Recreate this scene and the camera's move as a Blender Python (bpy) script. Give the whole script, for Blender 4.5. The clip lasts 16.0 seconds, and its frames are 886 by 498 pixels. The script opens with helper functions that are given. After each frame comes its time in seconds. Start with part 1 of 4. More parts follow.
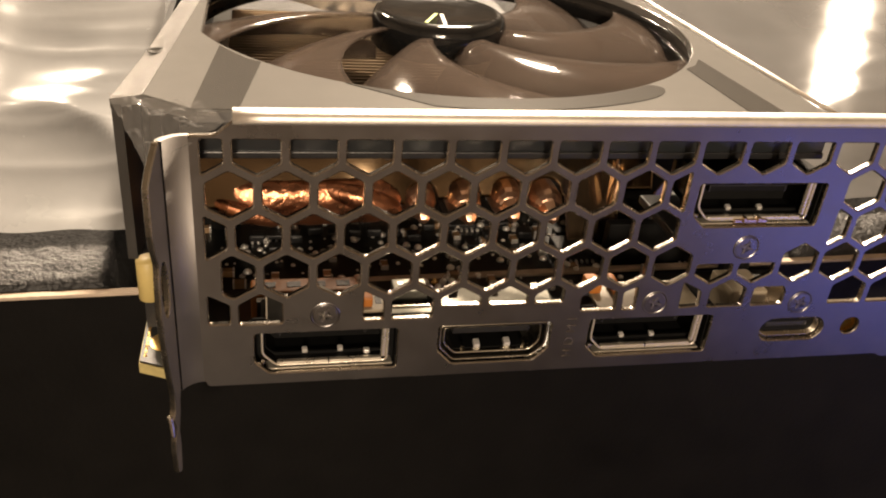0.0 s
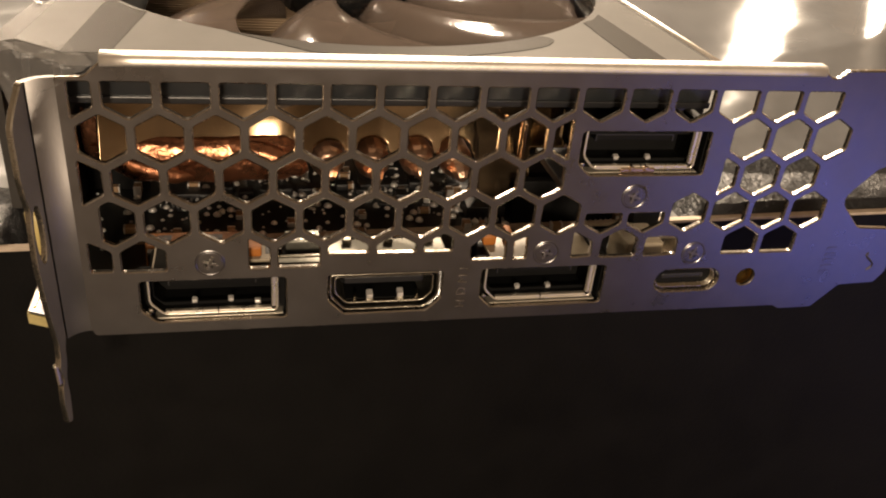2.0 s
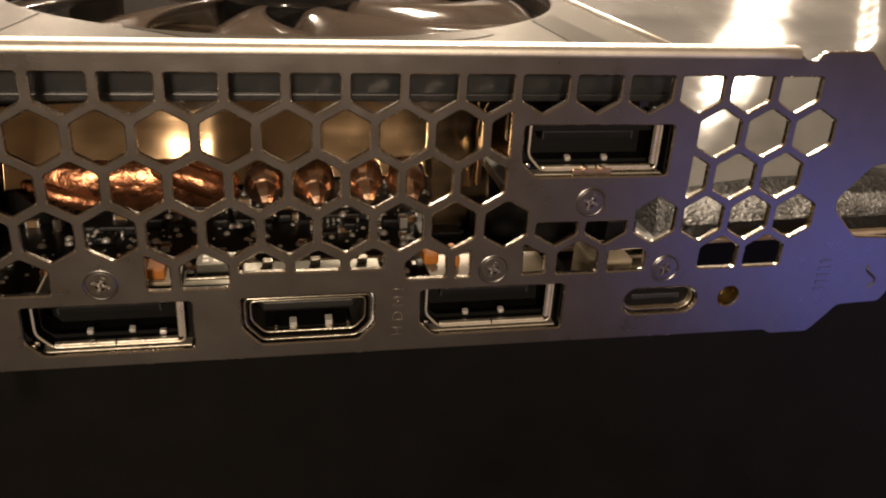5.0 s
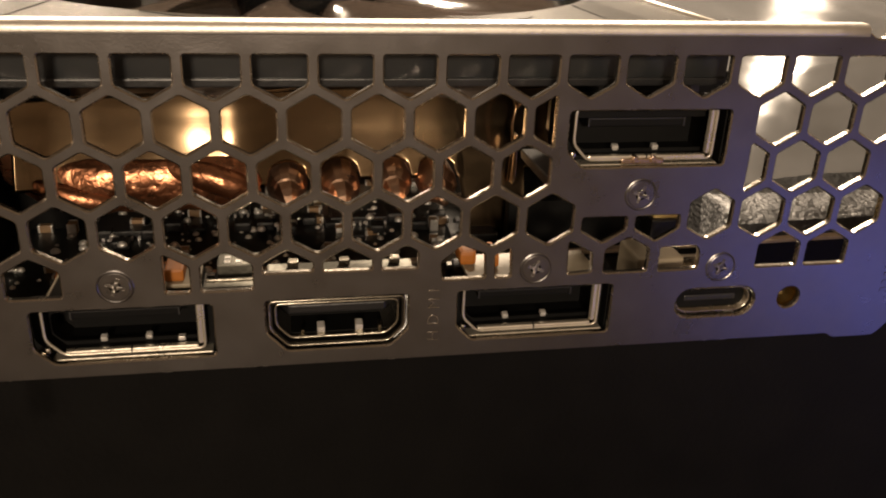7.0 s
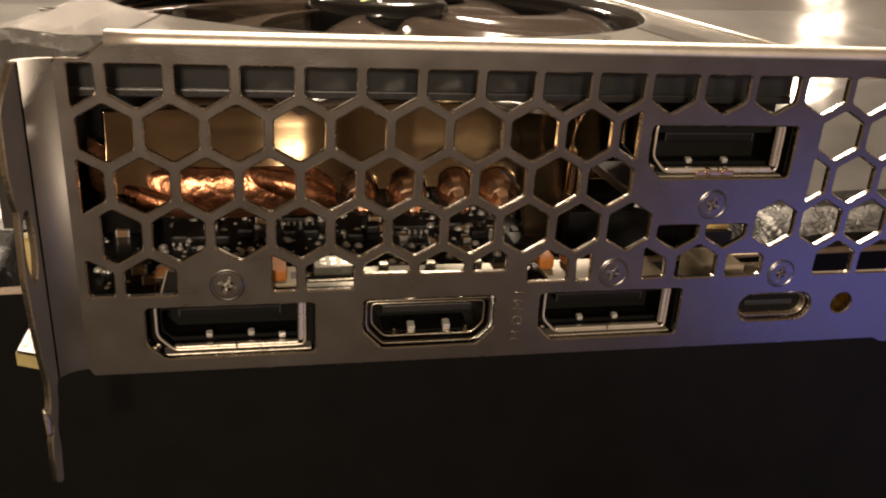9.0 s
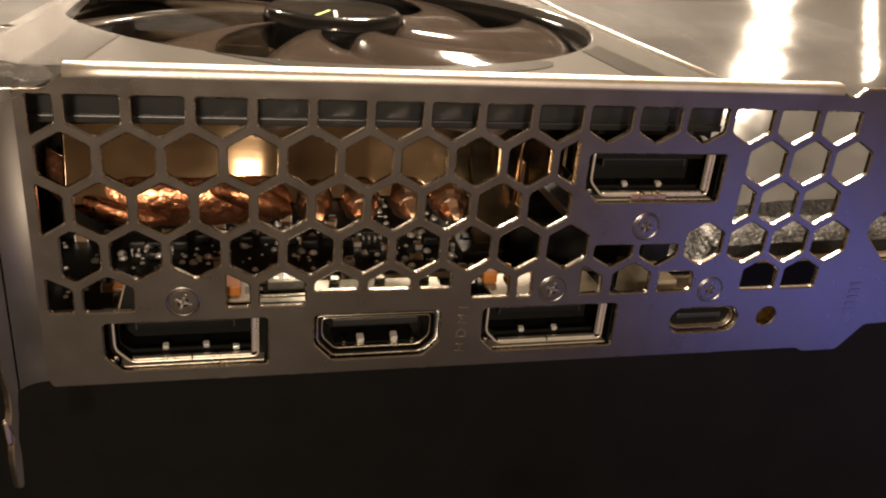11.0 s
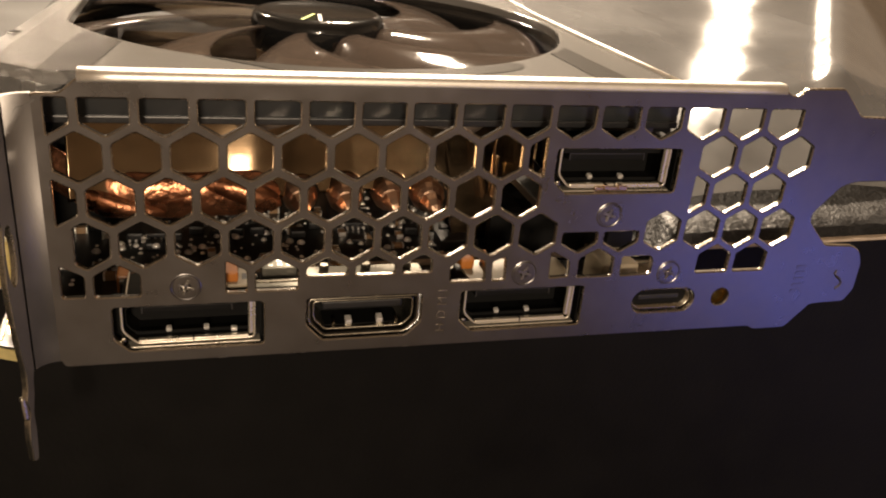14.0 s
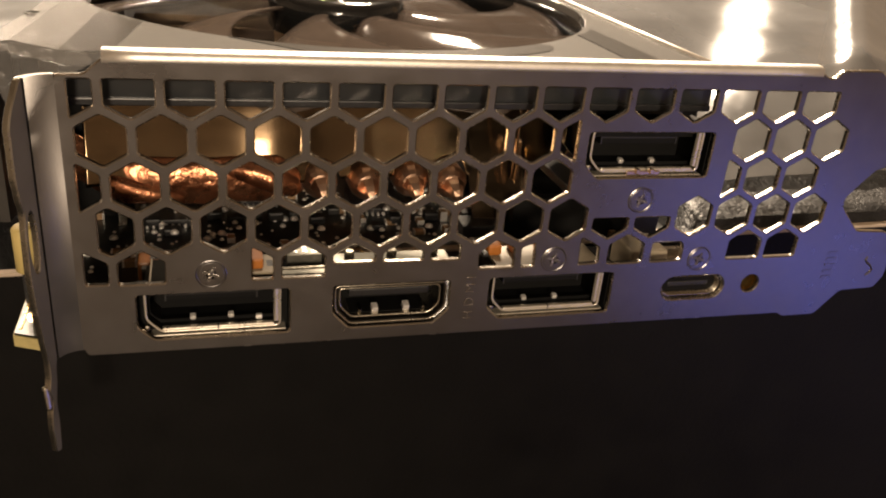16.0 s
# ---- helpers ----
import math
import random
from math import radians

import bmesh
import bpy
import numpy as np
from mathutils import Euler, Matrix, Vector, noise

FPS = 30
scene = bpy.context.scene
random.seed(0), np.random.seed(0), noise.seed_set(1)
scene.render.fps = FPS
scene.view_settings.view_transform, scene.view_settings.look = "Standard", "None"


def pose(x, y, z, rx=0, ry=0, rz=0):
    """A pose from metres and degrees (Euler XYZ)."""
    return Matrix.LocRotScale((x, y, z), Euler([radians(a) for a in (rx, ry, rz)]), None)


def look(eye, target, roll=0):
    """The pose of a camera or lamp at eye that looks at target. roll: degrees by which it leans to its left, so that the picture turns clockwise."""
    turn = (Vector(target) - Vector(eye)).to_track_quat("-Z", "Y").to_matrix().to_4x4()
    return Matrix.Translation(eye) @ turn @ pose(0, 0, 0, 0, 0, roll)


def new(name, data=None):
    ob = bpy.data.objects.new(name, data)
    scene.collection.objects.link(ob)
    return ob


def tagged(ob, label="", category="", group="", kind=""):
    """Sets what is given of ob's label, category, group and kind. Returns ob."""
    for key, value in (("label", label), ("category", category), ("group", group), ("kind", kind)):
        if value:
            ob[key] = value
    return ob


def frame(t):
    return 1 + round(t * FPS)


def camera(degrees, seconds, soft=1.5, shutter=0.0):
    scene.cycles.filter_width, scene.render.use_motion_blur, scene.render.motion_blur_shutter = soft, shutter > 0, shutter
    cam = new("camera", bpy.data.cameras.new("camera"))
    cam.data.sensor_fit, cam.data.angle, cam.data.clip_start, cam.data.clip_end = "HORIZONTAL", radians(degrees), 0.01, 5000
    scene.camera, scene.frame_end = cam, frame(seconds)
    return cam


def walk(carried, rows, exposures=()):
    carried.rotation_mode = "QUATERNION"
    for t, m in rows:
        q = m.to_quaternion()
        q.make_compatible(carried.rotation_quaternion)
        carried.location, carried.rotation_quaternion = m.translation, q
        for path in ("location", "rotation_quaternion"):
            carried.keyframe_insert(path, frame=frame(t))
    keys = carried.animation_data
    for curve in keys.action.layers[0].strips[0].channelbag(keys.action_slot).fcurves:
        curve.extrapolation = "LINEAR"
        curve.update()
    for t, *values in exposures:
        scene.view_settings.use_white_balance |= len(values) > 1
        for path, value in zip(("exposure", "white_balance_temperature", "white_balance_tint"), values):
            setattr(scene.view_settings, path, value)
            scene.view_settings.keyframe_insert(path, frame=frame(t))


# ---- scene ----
# The path, in millimetres and degrees: seconds, x, y, z, yaw, pitch, roll
cam = camera(56.00, 16.0, 2.0)
ROWS = [
    (0.0, 7.42, -89.79, 42.28, -13.78, -29.64, 5.66),
    (0.5, 10.26, -92.72, 42.43, -14.28, -29.76, 5.75),
    (1.0, 14.30, -93.55, 43.06, -14.25, -30.05, 5.81),
    (1.5, 16.92, -95.43, 43.24, -14.53, -29.93, 5.87),
    (2.0, 20.27, -95.96, 38.95, -14.83, -30.18, 5.88),
    (2.5, 22.19, -95.80, 37.16, -14.31, -28.74, 5.09),
    (3.0, 24.47, -94.79, 31.12, -14.50, -26.77, 4.96),
    (3.5, 28.25, -93.25, 28.66, -14.35, -25.60, 4.67),
    (4.0, 31.95, -91.72, 29.17, -13.71, -25.79, 4.34),
    (6.5, 34.54, -86.05, 19.61, -11.74, -22.98, 2.35),
    (7.0, 32.95, -83.74, 20.42, -11.37, -23.63, 2.34),
    (7.5, 24.38, -82.51, 17.68, -12.25, -22.68, 2.75),
    (8.0, 22.04, -83.21, 15.97, -12.27, -22.45, 2.93),
    (8.5, 20.77, -85.70, 18.48, -12.58, -22.43, 3.23),
    (9.0, 19.28, -87.52, 20.68, -12.78, -22.30, 3.45),
    (11.5, 21.53, -90.99, 29.34, -16.06, -24.44, 5.35),
    (12.0, 22.40, -92.00, 30.38, -16.36, -24.67, 5.28),
    (12.5, 21.97, -94.36, 31.54, -16.55, -24.57, 5.25),
    (13.0, 20.73, -96.13, 33.24, -16.96, -24.36, 5.48),
    (13.5, 19.35, -97.02, 33.70, -17.07, -24.62, 5.49),
    (14.0, 17.36, -98.88, 31.16, -17.41, -24.31, 5.51),
    (14.5, 17.72, -98.01, 31.15, -17.45, -25.01, 5.60),
    (15.0, 17.40, -97.47, 30.39, -17.45, -25.03, 5.49),
    (15.5, 16.13, -96.65, 29.93, -17.59, -25.20, 5.54),
    (16.0, 14.07, -95.76, 29.68, -17.63, -25.19, 5.55),
]
walk(cam, [(t, pose(x / 1000, y / 1000, z / 1000, 90 + pitch, 0, yaw) @ pose(0, 0, 0, 0, 0, roll)) for t, x, y, z, yaw, pitch, roll in ROWS], [(0.0, 0.42), (1.5, 0.38), (2.5, 0.2), (4.0, 0.04), (8.0, -0.1),
     (9.0, -0.03), (11.5, 0.1), (12.5, 0.1), (16.0, 0.2)])

from mathutils.geometry import delaunay_2d_cdt

# ---- world and lamps ----
world = bpy.data.worlds.new("room_air")
scene.world = world
world.use_nodes = True
world.node_tree.nodes["Background"].inputs[0].default_value = (1.0, 0.8, 0.6, 1)
world.node_tree.nodes["Background"].inputs[1].default_value = 0.02


def area_lamp(name, eye, target, size_x, size_y, watts, color):
    data = bpy.data.lights.new(name, "AREA")
    data.shape, data.size, data.size_y, data.energy, data.color = "RECTANGLE", size_x, size_y, watts, color
    ob = new(name, data)
    ob.matrix_world = look(eye, target)
    return ob


WARM = (1.0, 0.79, 0.575)
area_lamp("ceiling_lamp_light", (0.45, 1.4, 1.32), (0.05, 0.05, 0), 0.17, 0.13, 112, WARM)
area_lamp("wall_lamp_light", (-0.55, 1.7, 1.1), (0.0, 0.05, 0), 0.14, 0.14, 30, WARM)
area_lamp("room_lamp_light", (-0.12, -1.15, 0.32), (0.03, 0.0, 0), 0.15, 0.11, 10.6, WARM)
area_lamp("blue_screen_light", (0.44, -0.385, -0.215), (0.11, 0, -0.025), 0.2, 0.14, 0.138, (0.2, 0.24, 1.0))

# ---- materials ----


def material(name, color, rough=0.5, metal=0.0, var=0.15, scale=300.0, bump=0.0, bump_scale=900.0, spec=0.5, stretch=(1, 1, 1), rough_var=0.0, coat=0.0, per_piece=0.0):
    """A surface with two scales of variation in colour, relief and gloss. Scales are in waves a metre."""
    m = bpy.data.materials.new(name)
    m.use_nodes = True
    nt = m.node_tree
    b = nt.nodes["Principled BSDF"]
    b.inputs["Roughness"].default_value = rough
    b.inputs["Metallic"].default_value = metal
    b.inputs["Specular IOR Level"].default_value = spec
    b.inputs["Coat Weight"].default_value = coat
    co = nt.nodes.new("ShaderNodeTexCoord")
    mp = nt.nodes.new("ShaderNodeMapping")
    mp.inputs["Scale"].default_value = stretch
    nt.links.new(co.outputs["Object"], mp.inputs["Vector"])
    n1 = nt.nodes.new("ShaderNodeTexNoise")
    n1.inputs["Scale"].default_value = scale
    n1.inputs["Detail"].default_value = 6
    n2 = nt.nodes.new("ShaderNodeTexNoise")
    n2.inputs["Scale"].default_value = scale * 0.13
    n2.inputs["Detail"].default_value = 3
    for n in (n1, n2):
        nt.links.new(mp.outputs["Vector"], n.inputs["Vector"])
    add = nt.nodes.new("ShaderNodeMath")
    add.operation = "ADD"
    nt.links.new(n1.outputs["Fac"], add.inputs[0])
    nt.links.new(n2.outputs["Fac"], add.inputs[1])
    half = nt.nodes.new("ShaderNodeMath")
    half.operation = "MULTIPLY"
    half.inputs[1].default_value = 0.5
    nt.links.new(add.outputs[0], half.inputs[0])
    value = half.outputs[0]
    if per_piece:
        info = nt.nodes.new("ShaderNodeObjectInfo")
        blend = nt.nodes.new("ShaderNodeMix")
        blend.inputs["Factor"].default_value = per_piece
        nt.links.new(value, blend.inputs["A"])
        nt.links.new(info.outputs["Random"], blend.inputs["B"])
        value = blend.outputs["Result"]
    ramp = nt.nodes.new("ShaderNodeValToRGB")
    ramp.color_ramp.elements[0].position, ramp.color_ramp.elements[1].position = 0.3, 0.7
    ramp.color_ramp.elements[0].color = (*[c * (1 - var) for c in color], 1)
    ramp.color_ramp.elements[1].color = (*[min(1, c * (1 + var)) for c in color], 1)
    nt.links.new(value, ramp.inputs["Fac"])
    nt.links.new(ramp.outputs["Color"], b.inputs["Base Color"])
    if rough_var:
        rr = nt.nodes.new("ShaderNodeMapRange")
        rr.inputs["To Min"].default_value, rr.inputs["To Max"].default_value = max(0.02, rough - rough_var), min(1, rough + rough_var)
        nt.links.new(half.outputs[0], rr.inputs["Value"])
        rr.inputs["From Min"].default_value, rr.inputs["From Max"].default_value = 0.3, 0.7
        nt.links.new(rr.outputs["Result"], b.inputs["Roughness"])
    if bump:
        n3 = nt.nodes.new("ShaderNodeTexNoise")
        n3.inputs["Scale"].default_value = bump_scale
        n3.inputs["Detail"].default_value = 4
        nt.links.new(mp.outputs["Vector"], n3.inputs["Vector"])
        bp = nt.nodes.new("ShaderNodeBump")
        bp.inputs["Strength"].default_value = bump
        bp.inputs["Distance"].default_value = 0.0005
        nt.links.new(n3.outputs["Fac"], bp.inputs["Height"])
        nt.links.new(bp.outputs["Normal"], b.inputs["Normal"])
    return m


def clear_film(name, tint, clear, rough, bump, bump_scale):
    """Thin clear plastic: part of the light goes straight on, the rest meets a glossy skin."""
    m = material(name, tint, rough, 0.0, 0.12, 60, bump, bump_scale, 0.9, rough_var=0.08)
    nt = m.node_tree
    mix = nt.nodes.new("ShaderNodeMixShader")
    tr = nt.nodes.new("ShaderNodeBsdfTransparent")
    mix.inputs[0].default_value = clear
    nt.links.new(nt.nodes["Principled BSDF"].outputs[0], mix.inputs[1])
    nt.links.new(tr.outputs[0], mix.inputs[2])
    nt.links.new(mix.outputs[0], nt.nodes["Material Output"].inputs["Surface"])
    return m


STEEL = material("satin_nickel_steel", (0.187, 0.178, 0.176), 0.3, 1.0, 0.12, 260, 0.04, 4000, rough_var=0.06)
# Bracket steel made lighter and rougher to stand in for light on the flange.
FLANGE = material("lightened_steel_flange", (0.3, 0.285, 0.275), 0.6, 1.0, 0.08, 300, 0.05, 3000, rough_var=0.06)
# Paler mottled steel whose bars stand in for glints in the screw heads.
SCREW = material("glinting_screw_steel", (0.3, 0.28, 0.25), 0.28, 1.0, 0.6, 1500, 0.5, 2500)
# Cut steel, lightened so that the edge highlights are in the colour.
CUT = material("highlit_cut_steel", (0.45, 0.41, 0.36), 0.25, 1.0, 0.1, 900, 0.08, 3000, rough_var=0.06)
# Tinned steel of the sockets with the shade inside them put into its colour.
SHELL = material("shaded_tinned_steel", (0.045, 0.041, 0.035), 0.42, 1.0, 0.25, 500, 0.12, 1500, rough_var=0.08)
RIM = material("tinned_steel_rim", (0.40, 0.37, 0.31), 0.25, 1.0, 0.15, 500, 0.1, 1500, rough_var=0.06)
# Much paler copy of the bracket steel, with a highlight in its colour.
LIP = material("pale_highlight_steel", (0.78, 0.74, 0.68), 0.45, 0.85, 0.08, 900, 0.1, 5000, rough_var=0.06)
SHINY = material("bright_tinned_steel", (0.72, 0.67, 0.57), 0.3, 0.75, 0.1, 400, 0.08, 1500, rough_var=0.06)
COPPER = material("copper", (0.97, 0.6, 0.42), 0.33, 1.0, 0.15, 350, 0.25, 700, rough_var=0.08)
ROUGH_COPPER = material("scuffed_copper", (0.68, 0.3, 0.16), 0.3, 0.95, 0.3, 300, 0.7, 600, rough_var=0.12)
FIN = material("warm_nickel_fin", (0.55, 0.43, 0.30), 0.3, 1.0, 0.15, 250, 0.06, 500, stretch=(0.15, 1, 1.5), rough_var=0.08)
FRONT_FIN = material("golden_brown_plate", (0.24, 0.168, 0.1), 0.19, 1.0, 0.4, 160, 0.04, 300, stretch=(0.12, 1, 1.6), rough_var=0.04)
BLACK_PLASTIC = material("black_plastic", (0.012, 0.012, 0.013), 0.35, 0, 0.2, 400, 0.1, 2500)
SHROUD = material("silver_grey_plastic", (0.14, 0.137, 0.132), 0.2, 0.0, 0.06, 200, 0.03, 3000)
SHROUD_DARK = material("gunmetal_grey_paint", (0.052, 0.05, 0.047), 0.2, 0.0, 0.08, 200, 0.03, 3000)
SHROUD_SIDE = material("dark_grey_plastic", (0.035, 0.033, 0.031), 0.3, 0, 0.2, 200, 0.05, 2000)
GLOSS_BLACK = material("gloss_black_plastic", (0.01, 0.01, 0.01), 0.12, 0, 0.2, 300, 0.25, 350)
SKIRT = material("blue_grey_skirt_plastic", (0.014, 0.016, 0.018), 0.28, 0, 0.3, 120, 0.05, 200)
# Real black insulators, and also sheets that stand in for shade.
DARK = material("matt_black_and_shade", (0.004, 0.004, 0.004), 0.6, 0, 0.3, 700, spec=0.15)
RAW_CARD = material("raw_cardboard", (0.45, 0.34, 0.22), 0.8, 0, 0.12, 90, 0.2, 700)
BOARD = material("black_circuit_board", (0.012, 0.013, 0.012), 0.3, 0, 0.4, 500, 0.1, 3000)
BOARD_EDGE = material("bare_board_edge", (0.42, 0.35, 0.15), 0.6, 0, 0.2, 900, 0.2, 3000)
PALE = material("cream_plastic", (0.27, 0.225, 0.16), 0.5, 0, 0.1, 600, 0.1, 2500)
PALE_YELLOW = material("pale_yellow_plastic", (0.52, 0.41, 0.16), 0.45, 0, 0.1, 600, 0.1, 2500)
YELLOW = material("yellow_plastic", (0.85, 0.64, 0.24), 0.45, 0, 0.08, 600)
BRONZE = material("bronze_spring", (0.55, 0.42, 0.32), 0.25, 1, 0.1, 900)
AMBER = material("amber_film", (0.36, 0.12, 0.015), 0.55, 0, 0.15, 500)
AMBER_BLOCK = material("brown_amber_plastic", (0.22, 0.085, 0.02), 0.35, 0, 0.3, 300, 0.1, 900)
SOLDER = material("tin_solder", (0.85, 0.83, 0.8), 0.28, 0.55, 0.1, 2000, 0.2, 5000)
CREASE = material("tarnished_copper_edge", (0.5, 0.33, 0.2), 0.25, 1, 0.2, 900)
GOLD = material("gold_plate", (0.83, 0.58, 0.22), 0.25, 1, 0.1, 1500)
CERAMIC = material("tan_ceramic", (0.30, 0.19, 0.10), 0.5, 0, 0.2, 900, per_piece=0.5)
CHIP = material("black_epoxy", (0.015, 0.015, 0.016), 0.4, 0, 0.3, 900, 0.2, 4000)
TIN = material("dull_tinned_steel", (0.15, 0.145, 0.125), 0.56, 1.0, 0.2, 400, 0.15, 1200, rough_var=0.1)
PRINT_WHITE = material("white_print", (0.75, 0.75, 0.72), 0.5, 0, 0.05, 800)
PRINT_GREEN = material("green_print", (0.45, 0.6, 0.08), 0.5, 0, 0.05, 800)
FOAM = material("black_foam", (0.010, 0.010, 0.011), 0.45, 0, 0.5, 300, 0.6, 1200, spec=0.35, rough_var=0.15)
BOX_BLACK = material("black_card", (0.004, 0.0037, 0.0034), 0.5, 0, 0.4, 150, 0.1, 900, spec=0.12)
CARD_EDGE = material("raw_card_edge", (0.42, 0.34, 0.26), 0.8, 0, 0.2, 700, 0.2, 2500)
TABLE = material("black_table_top", (0.008, 0.008, 0.008), 0.5, 0, 0.4, 40, 0.1, 300)
PAINT = material("warm_wall_paint", (0.33, 0.285, 0.24), 0.8, 0, 0.06, 6, 0.1, 80)
FILM = clear_film("crumpled_clear_film", (0.15, 0.15, 0.152), 0.2, 0.2, 0.1, 160)
SOFT_FILM = clear_film("smooth_clear_film", (0.245, 0.25, 0.255), 0.2, 0.26, 0.16, 140)
SOFT_FILM.node_tree.nodes["Principled BSDF"].inputs["Specular IOR Level"].default_value = 0.6
LID = material("grey_plastic_lid", (0.016, 0.015, 0.013), 0.85, 0, 0.3, 300, 0.1, 900, spec=0.06)
SMOKE = clear_film("smoky_fan_plastic", (0.085, 0.066, 0.055), 0.4, 0.11, 0.06, 700)
SMOKE.node_tree.nodes["Principled BSDF"].inputs["Specular IOR Level"].default_value = 0.32
CLEAR = clear_film("clear_film", (0.36, 0.355, 0.35), 0.7, 0.07, 1.0, 500)

# ---- builders ----
MM = 0.001


def part(name, bm, mat, parent=None, label="", smooth=False):
    me = bpy.data.meshes.new(name)
    bmesh.ops.recalc_face_normals(bm, faces=bm.faces)
    bm.to_mesh(me)
    bm.free()
    for m in mat if isinstance(mat, (list, tuple)) else [mat]:
        me.materials.append(m)
    if smooth:
        for p in me.polygons:
            p.use_smooth = True
    ob = new(name, me)
    ob.parent = parent
    return tagged(ob, label)


def thing(name, label, category, group="", kind=""):
    return tagged(new(name), label, category, group, kind)


def block(bm, x0, x1, y0, y1, z0, z1, bevel=0.0, turn=None):
    """An upright block, in millimetres."""
    made = bmesh.ops.create_cube(bm, size=1.0)["verts"]
    c = Vector(((x0 + x1) / 2, (y0 + y1) / 2, (z0 + z1) / 2))
    for v in made:
        v.co = Vector((v.co.x * (x1 - x0), v.co.y * (y1 - y0), v.co.z * (z1 - z0)))
    if bevel:
        edges = list({e for v in made for e in v.link_edges})
        out = bmesh.ops.bevel(bm, geom=edges, offset=bevel, segments=2, affect="EDGES", profile=0.6)
        made = list({v for f in out["faces"] for v in f.verts} | {v for v in made if v.is_valid})
    for v in made:
        v.co = ((turn @ v.co) if turn else v.co) * MM + c * MM
    return bm


def prism(bm, pts, y0, y1, axis="y"):
    """A prism over a closed outline of (x, z), from y0 to y1; with axis z the outline is (x, y)."""
    at = (lambda p, d: Vector((p[0], d, p[1])) * MM) if axis == "y" else (lambda p, d: Vector((p[0], p[1], d)) * MM)
    a = [bm.verts.new(at(p, y0)) for p in pts]
    b = [bm.verts.new(at(p, y1)) for p in pts]
    bm.faces.new(a)
    bm.faces.new(b[::-1])
    for i in range(len(pts)):
        j = (i + 1) % len(pts)
        bm.faces.new((a[j], a[i], b[i], b[j]))
    return bm


def tube(bm, path, radius, sides=16, caps=True, flat=1.0):
    """A round bar along a path in millimetres; radius may be a number or one for each point."""
    rings = []
    n = len(path)
    for i, p in enumerate(path):
        p = Vector(p)
        d = (Vector(path[min(i + 1, n - 1)]) - Vector(path[max(i - 1, 0)])).normalized()
        up = Vector((0, 0, 1)) if abs(d.z) < 0.9 else Vector((0, 1, 0))
        s = d.cross(up).normalized()
        u = s.cross(d)
        r = radius[i] if isinstance(radius, (list, tuple)) else radius
        rings.append([bm.verts.new((p + s * r * math.cos(a) + u * r * flat * math.sin(a)) * MM) for a in [2 * math.pi * k / sides for k in range(sides)]])
    for a, b in zip(rings, rings[1:]):
        for k in range(sides):
            bm.faces.new((a[k], a[(k + 1) % sides], b[(k + 1) % sides], b[k]))
    if caps:
        bm.faces.new(rings[0][::-1])
        bm.faces.new(rings[-1])
    return bm


def lathe(bm, profile, centre, axis="z", sides=32):
    """A turned body: profile of (radius, height) about an axis through centre, in millimetres."""
    c = Vector(centre)
    rings = []
    for r, h in profile:
        ring = []
        for k in range(sides):
            a = 2 * math.pi * k / sides
            p = Vector((r * math.cos(a), r * math.sin(a), h)) if axis == "z" else Vector((r * math.cos(a), -h, r * math.sin(a)))
            ring.append(bm.verts.new((c + p) * MM))
        rings.append(ring)
    for a, b in zip(rings, rings[1:]):
        for k in range(sides):
            bm.faces.new((a[k], a[(k + 1) % sides], b[(k + 1) % sides], b[k]))
    bm.faces.new(rings[0][::-1])
    bm.faces.new(rings[-1])
    return bm


def rounded(pts, r, steps=3):
    """The outline with its corners rounded."""
    out = []
    n = len(pts)
    for i in range(n):
        p, a, b = Vector(pts[i]), Vector(pts[i - 1]), Vector(pts[(i + 1) % n])
        k = min(r, (a - p).length * 0.45, (b - p).length * 0.45)
        s, e = p + (a - p).normalized() * k, p + (b - p).normalized() * k
        for j in range(steps + 1):
            f = j / steps
            out.append(tuple(s * (1 - f) ** 2 + p * 2 * f * (1 - f) + e * f * f))
    return out


def clipped(pts, x0=-1e9, x1=1e9, z0=-1e9, z1=1e9):
    """The outline cut to a window."""
    for ax, lim, sign in ((0, x0, 1), (0, x1, -1), (1, z0, 1), (1, z1, -1)):
        out = []
        for i in range(len(pts)):
            p, q = pts[i - 1], pts[i]
            dp, dq = sign * (p[ax] - lim), sign * (q[ax] - lim)
            if (dp < 0) != (dq < 0):
                f = dp / (dp - dq)
                out.append(tuple(p[k] + f * (q[k] - p[k]) for k in (0, 1)))
            if dq >= 0:
                out.append(q)
        pts = out
    return pts


def grown(pts, d):
    """The outline moved outwards by d (inwards where d is negative)."""
    area = sum(pts[i - 1][0] * pts[i][1] - pts[i][0] * pts[i - 1][1] for i in range(len(pts)))
    d = d if area > 0 else -d
    out = []
    for i in range(len(pts)):
        p, a, b = Vector(pts[i]), Vector(pts[i - 1]), Vector(pts[(i + 1) % len(pts)])
        e, f = (p - a), (b - p)
        n1, n2 = Vector((e.y, -e.x)).normalized(), Vector((f.y, -f.x)).normalized()
        n = (n1 + n2) / max(0.4, 1 + n1.dot(n2))
        out.append(tuple(p + n * d))
    return out


